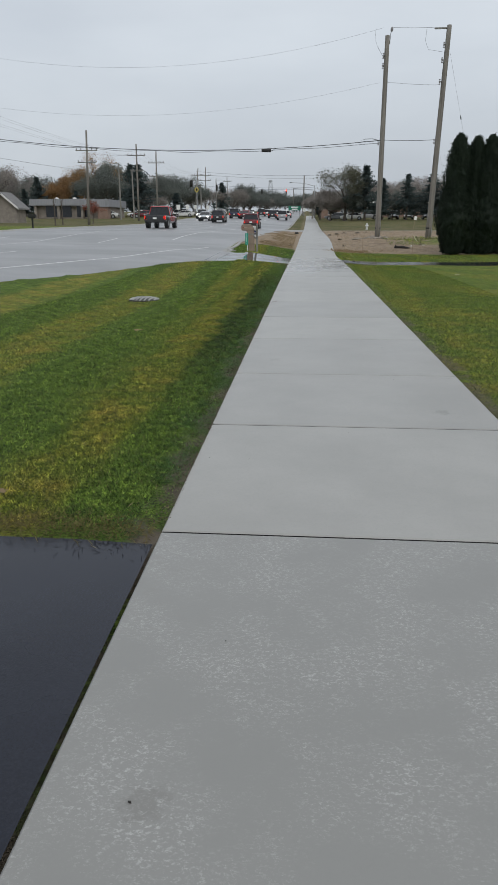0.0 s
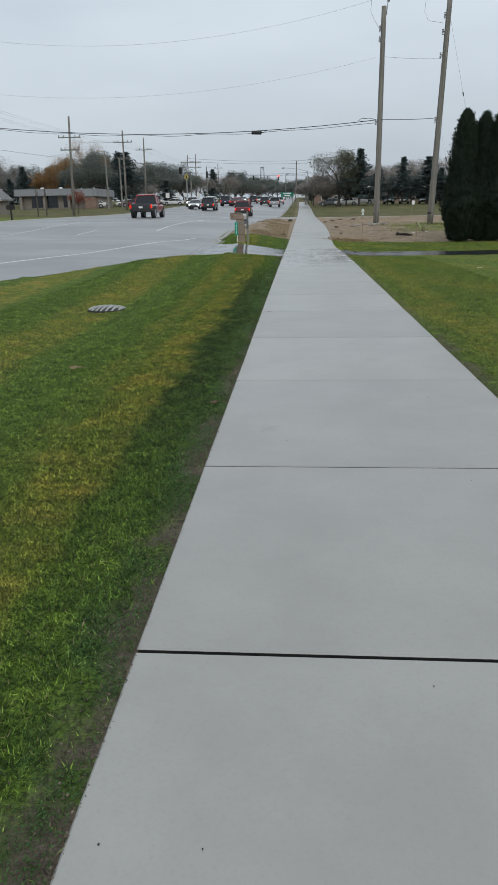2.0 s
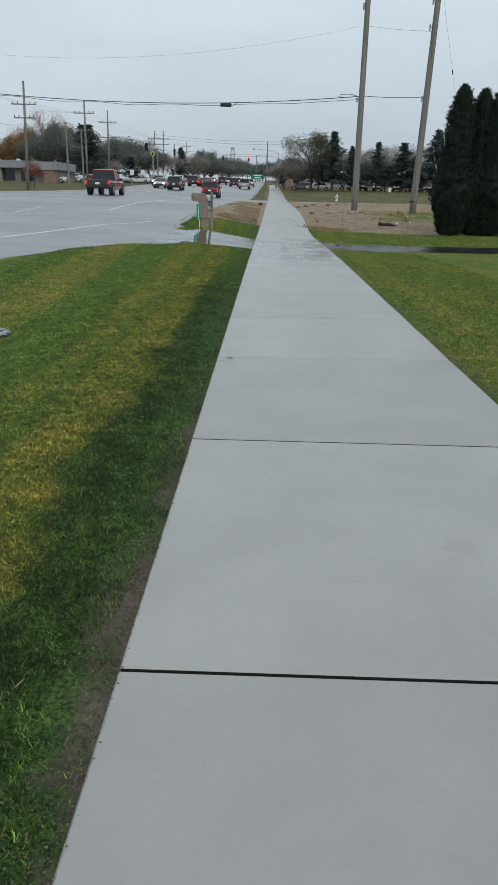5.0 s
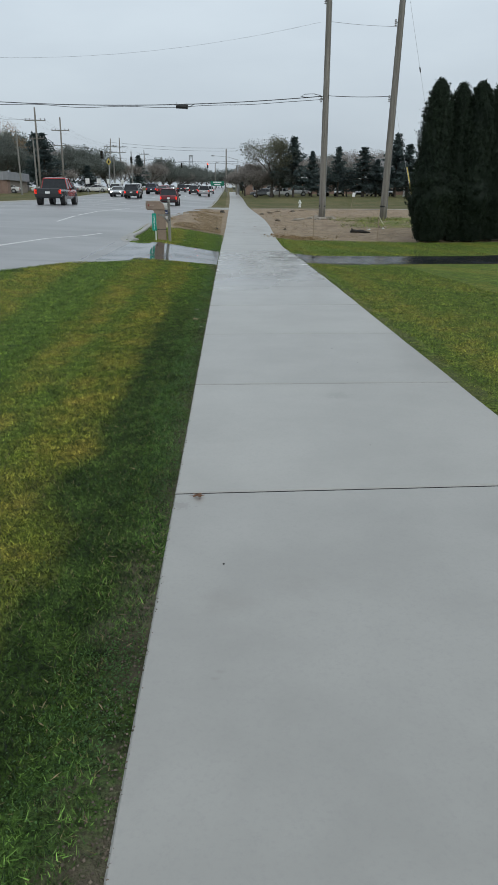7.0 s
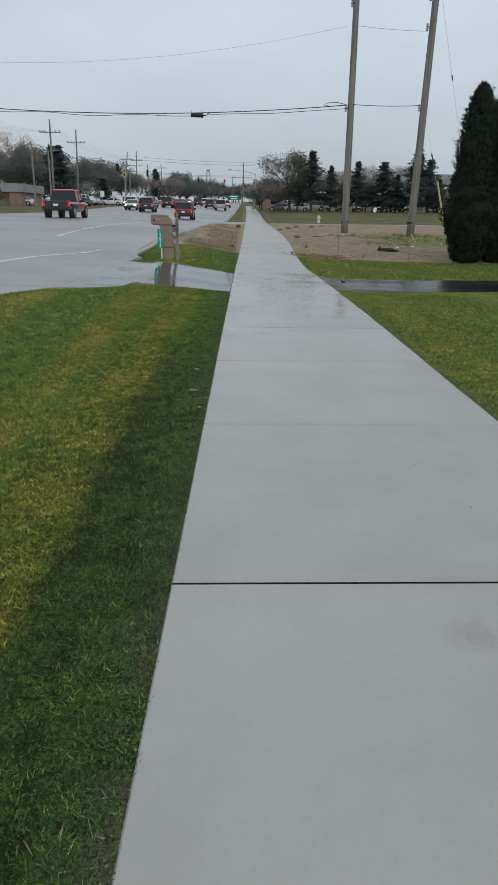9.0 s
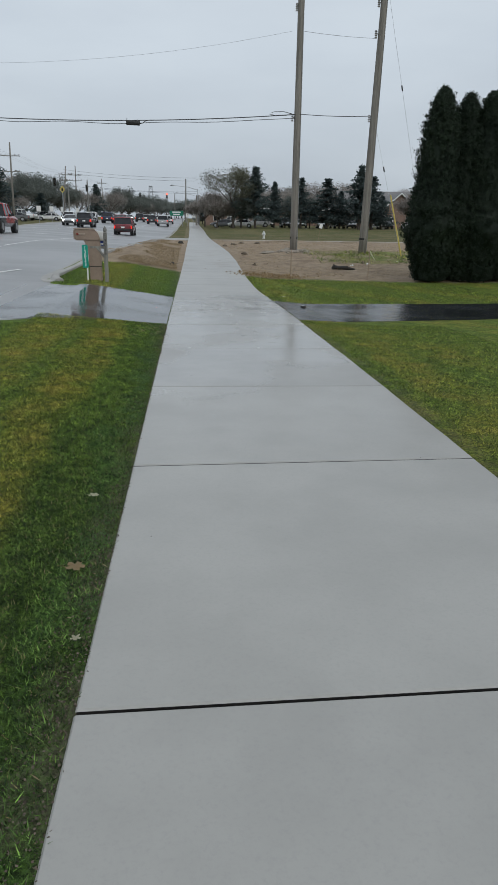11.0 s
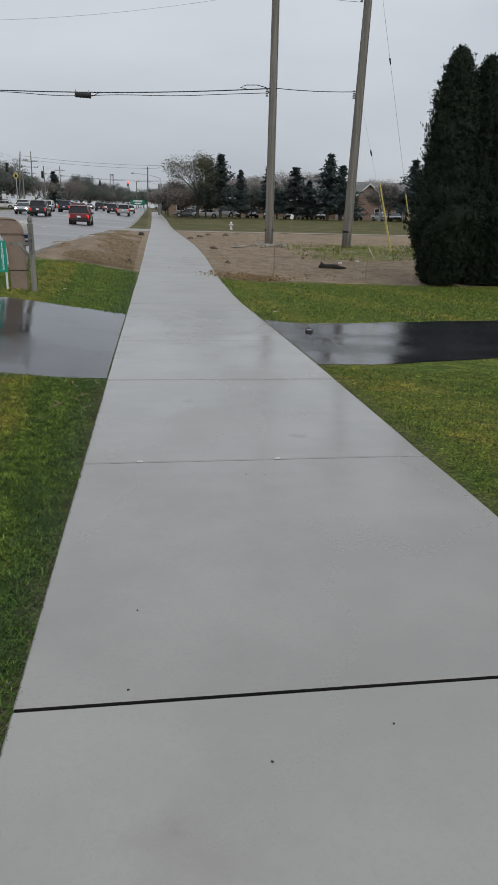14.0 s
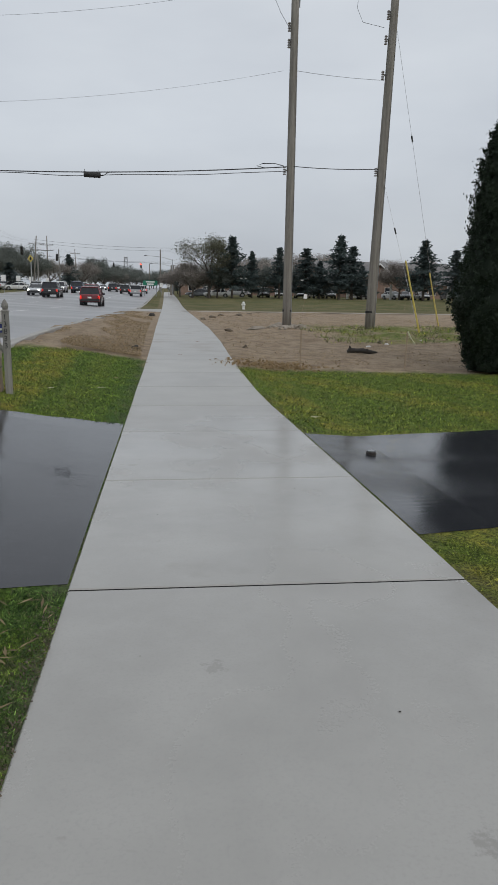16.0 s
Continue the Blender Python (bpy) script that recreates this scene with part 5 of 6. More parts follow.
def vehicle(kind, colour, label, tail=True, lamps=False, lower=None):
    st, cab, axles, wr = KINDS[kind]
    e = thing("pickup_truck" if kind == "pickup" else "car", label, "pickup truck" if kind == "pickup" else "car")
    skin = PAINTS[colour]
    bm = loft(bmesh.new(), [hull(*s) for s in st])
    part("body", bm, PAINTS[lower] if lower else skin, e, smooth=False)
    yb0, yr0, yr1, yb1, zb, zr, wb, wr_ = cab
    bm = loft(bmesh.new(), [[(-wb, yb0, zb), (wb, yb0, zb), (wb, yb1, zb), (-wb, yb1, zb)], [(-wr_ - .02, yr0 + .02, zr - .06), (wr_ + .02, yr0 + .02, zr - .06), (wr_ + .02, yr1 - .02, zr - .06), (-wr_ - .02, yr1 - .02, zr - .06)]])
    part("greenhouse", bm, GLASS, e, "dark tinted glass")
    bm = loft(bmesh.new(), [[(-wr_ - .05, yr0 - .05, zr - .08), (wr_ + .05, yr0 - .05, zr - .08), (wr_ + .05, yr1 + .05, zr - .08), (-wr_ - .05, yr1 + .05, zr - .08)],
                            [(-wr_ - .02, yr0, zr - .02), (wr_ + .02, yr0, zr - .02), (wr_ + .02, yr1, zr - .02), (-wr_ - .02, yr1, zr - .02)],
                            [(-wr_ + .14, yr0 + .15, zr + .015), (wr_ - .14, yr0 + .15, zr + .015), (wr_ - .14, yr1 - .2, zr + .015), (-wr_ + .14, yr1 - .2, zr + .015)]])
    part("roof", bm, skin, e)
    mid = (yb0 + yb1) / 2 - 0.1
    for s in (-1, 1):
        for (ya, yb) in ((yb0, yr0), (yb1, yr1), (mid, mid), ((mid + yb0) / 2 - 0.25, (mid + yr0) / 2 - 0.15)) if kind != "pickup" else ((yb0, yr0), (yb1, yr1), (mid, mid)):
            bm = tube(bmesh.new(), [(s * (wb + .006), ya, zb - .02), (s * (wr_ + .03), yb, zr - .06)], 0.032, 5)
            part("pillar", bm, skin, e)
        part("mirror", box(bmesh.new(), s * wb, s * (wb + 0.2), yb1 - 0.45, yb1 - 0.33, zb - 0.02, zb + 0.14, 0.02) if s > 0 else box(bmesh.new(), -wb - 0.2, -wb, yb1 - 0.45, yb1 - 0.33, zb - 0.02, zb + 0.14, 0.02), TRIM, e)
        yr_, w0, z0, z1 = st[0]
        hw = st[1][1]
        part("tail_light", box(bmesh.new(), *sorted((s * (hw - .22), s * (hw - .02))), yr_ - .0, yr_ + .14, z1 - .34, z1 - .02, 0.02), TAIL if tail else TAILOFF, e)
        yf, wf, zf0, zf1 = st[-1]
        part("headlight", box(bmesh.new(), *sorted((s * (st[-2][1] - .34), s * (st[-2][1] - .04))), st[-2][0] - .06, yf - .015, st[-2][3] - .22, st[-2][3] - .04, 0.03), HEADON if lamps else HEADL, e)
        part("door_handle", box(bmesh.new(), *sorted((s * (st[3][1] - .01), s * (st[3][1] + .025))), mid - .32, mid - .14, zb - .16, zb - .12, 0.008), TRIM, e)
        for y in axles:
            w0 = st[3][1]
            tyre = part("wheel", tube(bmesh.new(), [(s * (w0 - .24), y, wr), (s * (w0 - .22), y, wr), (s * (w0 - .01), y, wr), (s * (w0 + .02), y, wr)], [wr * .9, wr, wr, wr * .92], 18), TYRE, e)
            part("rim", tube(bmesh.new(), [(s * (w0 - .02), y, wr), (s * (w0 + .024), y, wr), (s * (w0 + .03), y, wr)], [wr * .66, wr * .64, wr * .2], 12), RIM, tyre)
            bm = tube(bmesh.new(), [(s * (w0 - .3), y, wr + .02), (s * (w0 + .012), y, wr + .02)], wr * 1.16, 18)
            part("wheel_arch", bm, TRIM, e)
    y0, _, zb0, zt0 = st[0]
    chrome = RIM if kind == "pickup" and not lower else TRIM
    part("bumper", box(bmesh.new(), -st[1][1] + .04, st[1][1] - .04, y0 - .09, y0 + .1, zb0 - .08, zb0 + .14, 0.04), chrome, e)
    part("bumper", box(bmesh.new(), -st[-2][1] + .06, st[-2][1] - .06, st[-1][0] - .12, st[-1][0] + .06, st[-1][2] - .06, st[-1][2] + .12, 0.04), chrome, e)
    part("licence_plate", box(bmesh.new(), -.16, .16, y0 - .115, y0 - .094 + .05, zb0 + .17, zb0 + .32, 0.004), WHITEP, e)
    part("grille", box(bmesh.new(), -.45, .45, st[-1][0] - .03, st[-1][0] + .02, st[-1][2] + .15, st[-1][3] - .03, 0.01), TRIM, e)
    if kind == "pickup":
        part("bed_well", box(bmesh.new(), -.80, .80, -2.72, -.9, 1.085, 1.106, 0.004), TRIM, e, "dark open cargo bed")
        part("tailgate_band", box(bmesh.new(), -.66, .66, y0 - .012, y0 + .03, .74, .99, 0.01), PAINTS[lower] if lower else skin, e)
    return e


def drive(src, x, y, turn=0.0):
    return copy_thing(src, pose(x, y, G(x, y) - 0.03, 0, 0, turn))


def first_at(src, x, y, turn=0.0):
    src.matrix_basis = pose(x, y, G(x, y) - 0.03, 0, 0, turn)
    return src


red_truck = first_at(vehicle("pickup", "red", "red pickup truck with a black rear body on the wet road", True, False, "black"), -12.6, 62)
for o in list(red_truck.children):
    if o.name.startswith("body"):
        o.data.materials.append(PAINTS["red"])
        for p in o.data.polygons:
            p.material_index = 1 if p.center.y > -0.9 and p.center.z > 0.62 else 0
white_truck = first_at(vehicle("pickup", "silver", "pale silver pickup truck with lit tail lamps"), -4.3, 142)
maroon = first_at(vehicle("suv", "maroon", "dark red sport utility car with lit tail lamps"), -6.1, 86)
dark_suv = first_at(vehicle("suv", "black", "black sport utility car with lit tail lamps"), -12.4, 104)
white_suv = first_at(vehicle("suv", "white", "white sport utility car with lit tail lamps"), -9.4, 182)
navy_van = first_at(vehicle("suv", "navy", "navy blue sport utility car on the road"), -13.0, 134)
red_sedan = first_at(vehicle("sedan", "maroon", "dark red saloon car waiting in traffic"), -11.0, 132)
oncoming = first_at(vehicle("sedan", "silver", "silver saloon car with lit headlamps facing the walker", False, True), -15.6, 112, 180)
oncoming_w = first_at(vehicle("suv", "white", "white car with lit headlamps facing the walker", False, True), -18.4, 128, 180)
for src, x, y in ((dark_suv, -10.6, 176), (red_sedan, -13.0, 160), (white_suv, -4.2, 178), (dark_suv, -7.0, 158), (white_suv, -7.4, 205)):
    drive(src, x, y)
for src, x, y in ((oncoming_w, -15.7, 133), (oncoming, -18.6, 150), (oncoming_w, -15.9, 168), (oncoming, -16.0, 215)):
    drive(src, x, y, 180)
# parked under the trees
parked = [first_at(vehicle("sedan", "white", "white saloon car parked under the trees", False), 9.5, 139, 82), first_at(vehicle("suv", "silver", "silver sport utility car parked under the trees", False), 17.5, 140, 178),
          first_at(vehicle("sedan", "grey", "grey saloon car parked under the trees", False), 24.0, 140, 175), first_at(vehicle("pickup", "white", "white pickup truck parked in the lot", False), 8.5, 150, 80)]
for src, x, y, turn in ((parked[0], 20.6, 141, 170), (parked[2], 6.6, 141, 75), (parked[0], 34.2, 139, 185), (parked[2], 29.4, 141, 178), (parked[1], 26.8, 140, 184), (parked[0], 40.4, 139, 200),
                        (parked[2], 43.4, 141, 170), (parked[0], 46.0, 140, 178), (parked[1], 12.6, 142, 90), (parked[2], 51.5, 141, 180), (parked[0], 53.6, 140, 184), (parked[1], 56.2, 140, 176), (parked[0], 14.9, 144, 180), (parked[2], 36.6, 143, 180)):
    copy_thing(src, pose(x, y, G(x, y), 0, 0, turn))
# parked across the road
for src, x, y, turn in ((parked[2], -27.5, 131, 90), (parked[0], -33, 140, 95), (parked[3], -30, 146, 80), (parked[0], -26.0, 152, 90), (parked[1], -28.6, 160, 85), (red_sedan, -31, 136, 92), (parked[0], -36.5, 128, 100)):
    copy_thing(src, pose(x, y, G(x, y), 0, 0, turn))

# ---- buildings ----
BRICK = surface("brown_brick_wall", (0.19, 0.125, 0.095), (0.27, 0.185, 0.145), 2.0, (0.8, 0.9), 0.4, 0.01, fine=14)
TANWALL = surface("grey_brown_brick_wall", (0.20, 0.175, 0.15), (0.28, 0.245, 0.21), 2.0, (0.8, 0.9), 0.4, 0.01, fine=14)
FASCIA = surface("ribbed_grey_fascia", (0.22, 0.225, 0.24), (0.30, 0.305, 0.32), 1.0, (0.5, 0.7), 0.2, stretch=(6, 6, 0.3))
ROOF = surface("grey_shingle_roof", (0.15, 0.145, 0.145), (0.23, 0.225, 0.22), 3.0, (0.85, 0.95), 0.5, 0.01, fine=12)
WHITEW = surface("white_painted_wood", (0.66, 0.66, 0.64), (0.76, 0.76, 0.74), 3.0, (0.5, 0.65), 0.2)
PANE = surface("dark_window_glass", (0.012, 0.014, 0.018), (0.025, 0.028, 0.032), 2.0, (0.05, 0.1), 0.0)

b = thing("low_building", "low brown brick building with a deep grey fascia", "building", "", at(-49.7, 125))
part("wall", box(bmesh.new(), 0.6, 14.4, 1.2, 12, -0.4, 2.3), TANWALL, b)
part("fascia", box(bmesh.new(), 0, 9.6, 0, 12, 2.25, 3.4, 0.05), FASCIA, b, "ribbed grey metal fascia")
part("fascia", box(bmesh.new(), 9.6, 14.9, -0.4, 12, 2.0, 3.3, 0.05), FASCIA, b, "ribbed grey metal fascia")
for x in (2.6, 5.4, 8.4):
    part("window", box(bmesh.new(), x, x + 2.0, 1.12, 1.3, 0.3, 2.2, 0.01), PANE, b)
for x in (0.7, 5.0, 9.4):
    part("pier", box(bmesh.new(), x, x + 0.45, 0.3, 1.25, -0.4, 2.27, 0.02), TANWALL, b)
part("wing_wall", box(bmesh.new(), 12.6, 14.6, -0.2, 1.3, -0.4, 2.05, 0.02), BRICK, b, "red brick wing wall")
for x in (3.8, 7.2):
    part("roof_vent", tube(bmesh.new(), [(x, 4, 3.4), (x, 4, 3.7), (x, 4, 3.8)], [0.35, 0.35, 0.12], 10), WHITEP, b)


def gabled(name, label, m, x0, x1, y0, y1, eave, ridge, wall, along_x, windows):
    e = thing(name, label, "building", "", m)
    bm = bmesh.new()
    if along_x:
        ym = (y0 + y1) / 2
        pts = [[(x, y0, -0.5), (x, y0, eave), (x, ym, ridge), (x, y1, eave), (x, y1, -0.5)] for x in (x0, x1)]
        sl = [((x0 - .5, x1 + .5), (y0 - .6, eave - .35), (ym, ridge)), ((x0 - .5, x1 + .5), (y1 + .6, eave - .35), (ym, ridge))]
    else:
        xm = (x0 + x1) / 2
        pts = [[(x0, y, -0.5), (x0, y, eave), (xm, y, ridge), (x1, y, eave), (x1, y, -0.5)] for y in (y0, y1)]
    part("wall", loft(bm, pts), wall, e)
    for s in (0, 1):
        bm = bmesh.new()
        if along_x:
            ye = (y0 - .6, y1 + .6)[s]
            rings = [[(x, ye, eave - .3), (x, (y0 + y1) / 2, ridge + .05), (x, (y0 + y1) / 2, ridge + .25), (x, ye, eave - .1)] for x in (x0 - .5, x1 + .5)]
        else:
            xe = (x0 - .5, x1 + .5)[s]
            rings = [[(xe, y, eave - .3), ((x0 + x1) / 2, y, ridge + .05), ((x0 + x1) / 2, y, ridge + .25), (xe, y, eave - .1)] for y in (y0 - .5, y1 + .5)]
        part("roof", loft(bm, rings), ROOF, e)
        if not along_x:
            bm = loft(bmesh.new(), [[(xe, y, eave - .34), ((x0 + x1) / 2, y, ridge + .0), ((x0 + x1) / 2, y, ridge + .28), (xe, y, eave - .06)] for y in (y0 - .58, y0 - .5)])
            part("bargeboard", bm, WHITEW, e, "white gable board")
    for wx, wz, ww, wh in windows:
        f = part("window", box(bmesh.new(), wx - ww / 2 - .08, wx + ww / 2 + .08, y0 - .05, y0 + .1, wz - .08, wz + wh + .08, 0.01), WHITEW, e)
        part("pane", box(bmesh.new(), wx - ww / 2, wx + ww / 2, y0 - .075, y0 - .045, wz, wz + wh), PANE, f)
    return e


gabled("small_gabled_building", "small brick building with a white-trimmed gable", at(-40.7, 95), -3.2, 0.9, 0, 3.2, 2.1, 3.9, TANWALL, False, ())
gabled("brick_house", "long brick building with a grey gabled roof", at(38, 158), -6, 22, 0, 14, 3.0, 7.2, BRICK, True, ((-3, .8, 1.4, 1.3), (2, .8, 1.4, 1.3), (7, .8, 1.4, 1.3), (12, .8, 1.4, 1.3), (17, .8, 1.4, 1.3)))
gabled("brick_house", "brick gable end with a grey roof beside parked cars", at(42, 153), -4, 4, 0, 8, 3.0, 6.4, BRICK, False, ((-2, .6, 1.2, 1.4), (2, .6, 1.2, 1.4)))
b = thing("office_building", "long pale low building behind the parked cars", "building", "", at(22, 166))
part("wall", box(bmesh.new(), -18, 10, 0, 12, -0.5, 3.0), BRICK, b)
part("roof", box(bmesh.new(), -18.5, 10.5, -0.6, 12.5, 3.0, 3.5, 0.05), WHITEW, b)
for k in range(9):
    f = part("window", box(bmesh.new(), -16.5 + k * 3, -14.9 + k * 3, -0.06, 0.1, 0.7, 2.3, 0.01), WHITEW, b)
    part("pane", box(bmesh.new(), -16.42 + k * 3, -14.98 + k * 3, -0.085, -0.055, 0.78, 2.22), PANE, f)
for x, y in ((34.5, 137), (39.6, 138), (31.8, 137.5), (49.6, 137), (52.2, 137.6)):
    e = thing("white_column", "white painted post by the parked cars", "post", "white posts", at(x, y))
    part("shaft", box(bmesh.new(), -.16, .16, -.16, .16, -0.1, 2.5, 0.02), WHITEW, e)
    part("cap", box(bmesh.new(), -.2, .2, -.2, .2, 2.5, 2.6, 0.02), WHITEW, e)

# ---- mailboxes and number posts ----
TAN = surface("tan_moulded_plastic", (0.235, 0.172, 0.128), (0.29, 0.215, 0.165), 5.0, (0.5, 0.62), 0.15, 0.003)
TANTOP = surface("pale_tan_plastic", (0.36, 0.29, 0.23), (0.42, 0.34, 0.275), 5.0, (0.5, 0.62), 0.15, 0.003)
SIGNGREEN = surface("reflective_green_sheet", (0.0, 0.27, 0.19), (0.01, 0.33, 0.235), 3.0, (0.3, 0.45), 0.0)
BLUE = surface("blue_box_plastic", (0.018, 0.035, 0.17), (0.025, 0.05, 0.22), 4.0, (0.4, 0.5), 0.0)
BLACKP = surface("black_paint_and_pit_shade", (0.012, 0.012, 0.012), (0.02, 0.02, 0.02), 4.0, (0.5, 0.6), 0.0)
WHITES = surface("white_reflective_letter", (0.78, 0.80, 0.79), (0.84, 0.85, 0.84), 4.0, (0.4, 0.5), 0.0)

mb = thing("mailbox", "tan moulded plastic mailbox on its own broad post", "mailbox", "", at(-1.97, 29.75, 3, 0, 0.9))
# outlines are drawn as x, z and stood upright
UP = pose(0, 0, 0, 90, 0, 0)
post_outline = [(-0.02, -0.1), (-0.025, 0.36), (-0.03, 0.75), (-0.06, 0.88), (-0.13, 0.97), (-0.16, 1.0), (0.26, 1.0), (0.27, 0.8), (0.275, 0.36), (0.285, -0.1)]
part("post", slab_from(bmesh.new(), post_outline, -0.13, 0.13, 0.018, UP), TAN, mb)
box_outline = [(-0.36, 1.0), (-0.375, 1.26), (-0.35, 1.285), (0.02, 1.285), (0.13, 1.265), (0.21, 1.2), (0.25, 1.1), (0.262, 1.0)]
part("box", slab_from(bmesh.new(), box_outline, -0.15, 0.15, 0.02, UP), TAN, mb)
top_outline = [(-0.395, 1.272), (-0.39, 1.30), (0.0, 1.312), (0.10, 1.30), (0.17, 1.262), (0.10, 1.27), (0.0, 1.285)]
part("lid", slab_from(bmesh.new(), top_outline, -0.165, 0.165, 0.008, UP), TANTOP, mb, "pale tan overhanging lid")
part("door", box(bmesh.new(), -0.395, -0.372, -0.13, 0.13, 1.02, 1.255, 0.012), TANTOP, mb)
part("flag", box(bmesh.new(), -0.30, -0.10, -0.172, -0.158, 1.145, 1.175, 0.004), TANTOP, mb, "pale folded signal flag")
part("flag_tab", box(bmesh.new(), -0.315, -0.26, -0.178, -0.156, 1.125, 1.185, 0.006), surface("dull_red_plastic", (0.20, 0.03, 0.02), (0.26, 0.045, 0.03), 5.0, (0.4, 0.5), 0.0), mb, "dull red flag end")
part("seam", box(bmesh.new(), -0.035, 0.285, -0.139, 0.139, 0.345, 0.36, 0.003), BLACKP, mb, "dark seam round the post")
part("newspaper_slot", box(bmesh.new(), 0.262, 0.29, -0.09, 0.09, 0.48, 0.72, 0.01), TANTOP, mb)
part("hook", box(bmesh.new(), -0.11, -0.07, -0.05, 0.05, 0.86, 0.96, 0.01), BLACKP, mb)

ns = thing("house_number_sign", "green reflective house number sign on a thin white stake", "number sign", "", at(-2.02, 29.5, 2, 0, 0.9))
part("stake", box(bmesh.new(), -0.015, 0.02, -0.012, 0.012, -0.1, 0.86, 0.004), WHITEP, ns)
part("plate", slab_from(bmesh.new(), [(-0.075, 0.34), (-0.055, 0.32), (0.055, 0.32), (0.075, 0.34), (0.075, 0.87), (0.055, 0.89), (-0.055, 0.89), (-0.075, 0.87)], 0.014, 0.020, 0.0, pose(-0.04, 0, 0, 90, 0, 0)), SIGNGREEN, ns)
for k, ch in enumerate("13833"):
    words("number", ch, 0.125, 0.002, WHITES, ns, pose(-0.04, -0.0225, 0.812 - k * 0.102, 90, 0, 0))

gp = thing("number_post", "weathered grey wooden post with carved finial and house number", "post", "", at(-1.60, 29.65, 3, 0, 0.9))
part("shaft", box(bmesh.new(), -0.048, 0.048, -0.048, 0.048, -0.15, 1.22, 0.008), GREYWOOD, gp)
bm = bmesh.new()
tube(bm, [(0, 0, 1.22), (0, 0, 1.235), (0, 0, 1.25), (0, 0, 1.30), (0, 0, 1.34), (0, 0, 1.40)], [0.062, 0.062, 0.036, 0.052, 0.045, 0.008], 10)
part("finial", bm, GREYWOOD, gp)
for k, ch in enumerate("13833"):
    words("number", ch, 0.115, 0.002, BLACKP, gp, pose(0, -0.051, 1.14 - k * 0.105, 90, 0, 0))
part("brace", tube(bmesh.new(), [(-0.03, 0.02, 0.62), (-0.22, 0.02, 0.86)], 0.032, 6), GREYWOOD, gp)
part("rail", box(bmesh.new(), -0.40, 0.02, 0.0, 0.07, 0.84, 0.91, 0.008), GREYWOOD, gp)

wb = thing("mailbox", "white arched mailbox with a blue side beside a post", "mailbox", "", pose(-1.76, 29.95, G(-1.61, 29.65) + 0.79, 0, 0, 3))
arch = [(-0.1, 0.05), (-0.1, 0.22)] + [(0.1 * math.cos(a), 0.22 + 0.09 * math.sin(a)) for a in [math.pi * (1 - k / 8) for k in range(1, 8)]] + [(0.1, 0.22), (0.1, 0.05)]
bm = slab_from(bmesh.new(), [(-0.32, 0.14), (-0.32, 0.33), (-0.24, 0.39), (0.10, 0.34), (0.115, 0.28), (0.115, 0.14)], -0.12, 0.12, 0.02, UP)
part("shell", bm, WHITEP, wb)
part("tube", box(bmesh.new(), -0.30, 0.112, -0.1, 0.14, 0.0, 0.15, 0.02), BLUE, wb, "blue newspaper tube")
part("emblem", box(bmesh.new(), 0.0, 0.08, -0.104, -0.098, 0.05, 0.08), WHITES, wb, "small pale marking")

e = thing("mailbox", "black mailbox on a post across the road", "mailbox", "", at(-22.4, 56))
part("post", box(bmesh.new(), -0.06, 0.06, -0.06, 0.06, -0.1, 0.85, 0.01), BLACKP, e)
part("box", box(bmesh.new(), -0.35, 0.35, -0.2, 0.2, 0.8, 1.15, 0.08), BLACKP, e)

# ---- drain in the lawn ----
dr = thing("drain_grate", "domed storm drain grate with pale bars in the lawn", "drain", "", at(-2.72, 11.5, -6))
CHARR = surface("rusted_dark_iron", (0.03, 0.026, 0.022), (0.06, 0.05, 0.04), 8.0, (0.7, 0.85), 0.4)
BAR = surface("pale_cast_iron", (0.34, 0.34, 0.33), (0.46, 0.46, 0.45), 8.0, (0.45, 0.65), 0.3)
part("rim", tube(bmesh.new(), [(0, 0, -0.06), (0, 0, 0.0), (0, 0, 0.012)], [0.34, 0.34, 0.32], 24), CHARR, dr)
# no pit below: two black discs paint the dark under the bars
part("well", tube(bmesh.new(), [(0, 0, 0.012), (0, 0, 0.02)], [0.30, 0.30], 24), BLACKP, dr, "black disc standing in for the dark pit")
part("shadow_gap", tube(bmesh.new(), [(0, 0, 0.016), (0, 0, 0.026)], [0.325, 0.325], 24), BLACKP, dr, "black disc standing in for shade between the bars")
for k in range(7):
    x = -0.26 + k * 0.087
    c = math.sqrt(max(0.02, 0.31 ** 2 - x * x))
    pts = [(x, c * math.cos(a), 0.015 + 0.055 * math.sin(a) * (c / 0.31)) for a in [math.pi * j / 8 for j in range(9)]]
    part("bar", tube(bmesh.new(), pts, 0.017, 5), BAR, dr)
part("cross_bar", tube(bmesh.new(), [(-0.3, 0, 0.03), (-0.15, 0, 0.06), (0, 0, 0.075), (0.15, 0, 0.06), (0.3, 0, 0.03)], 0.016, 5), BAR, dr)

# ---- odds and ends on the dug-up ground ----
STONE = surface("pale_broken_concrete", (0.24, 0.21, 0.17), (0.36, 0.32, 0.27), 5.0, (0.8, 0.9), 0.5, 0.01)
CHAR = surface("dark_wet_bark", (0.020, 0.018, 0.016), (0.045, 0.038, 0.032), 6.0, (0.6, 0.85), 0.7, 0.02)


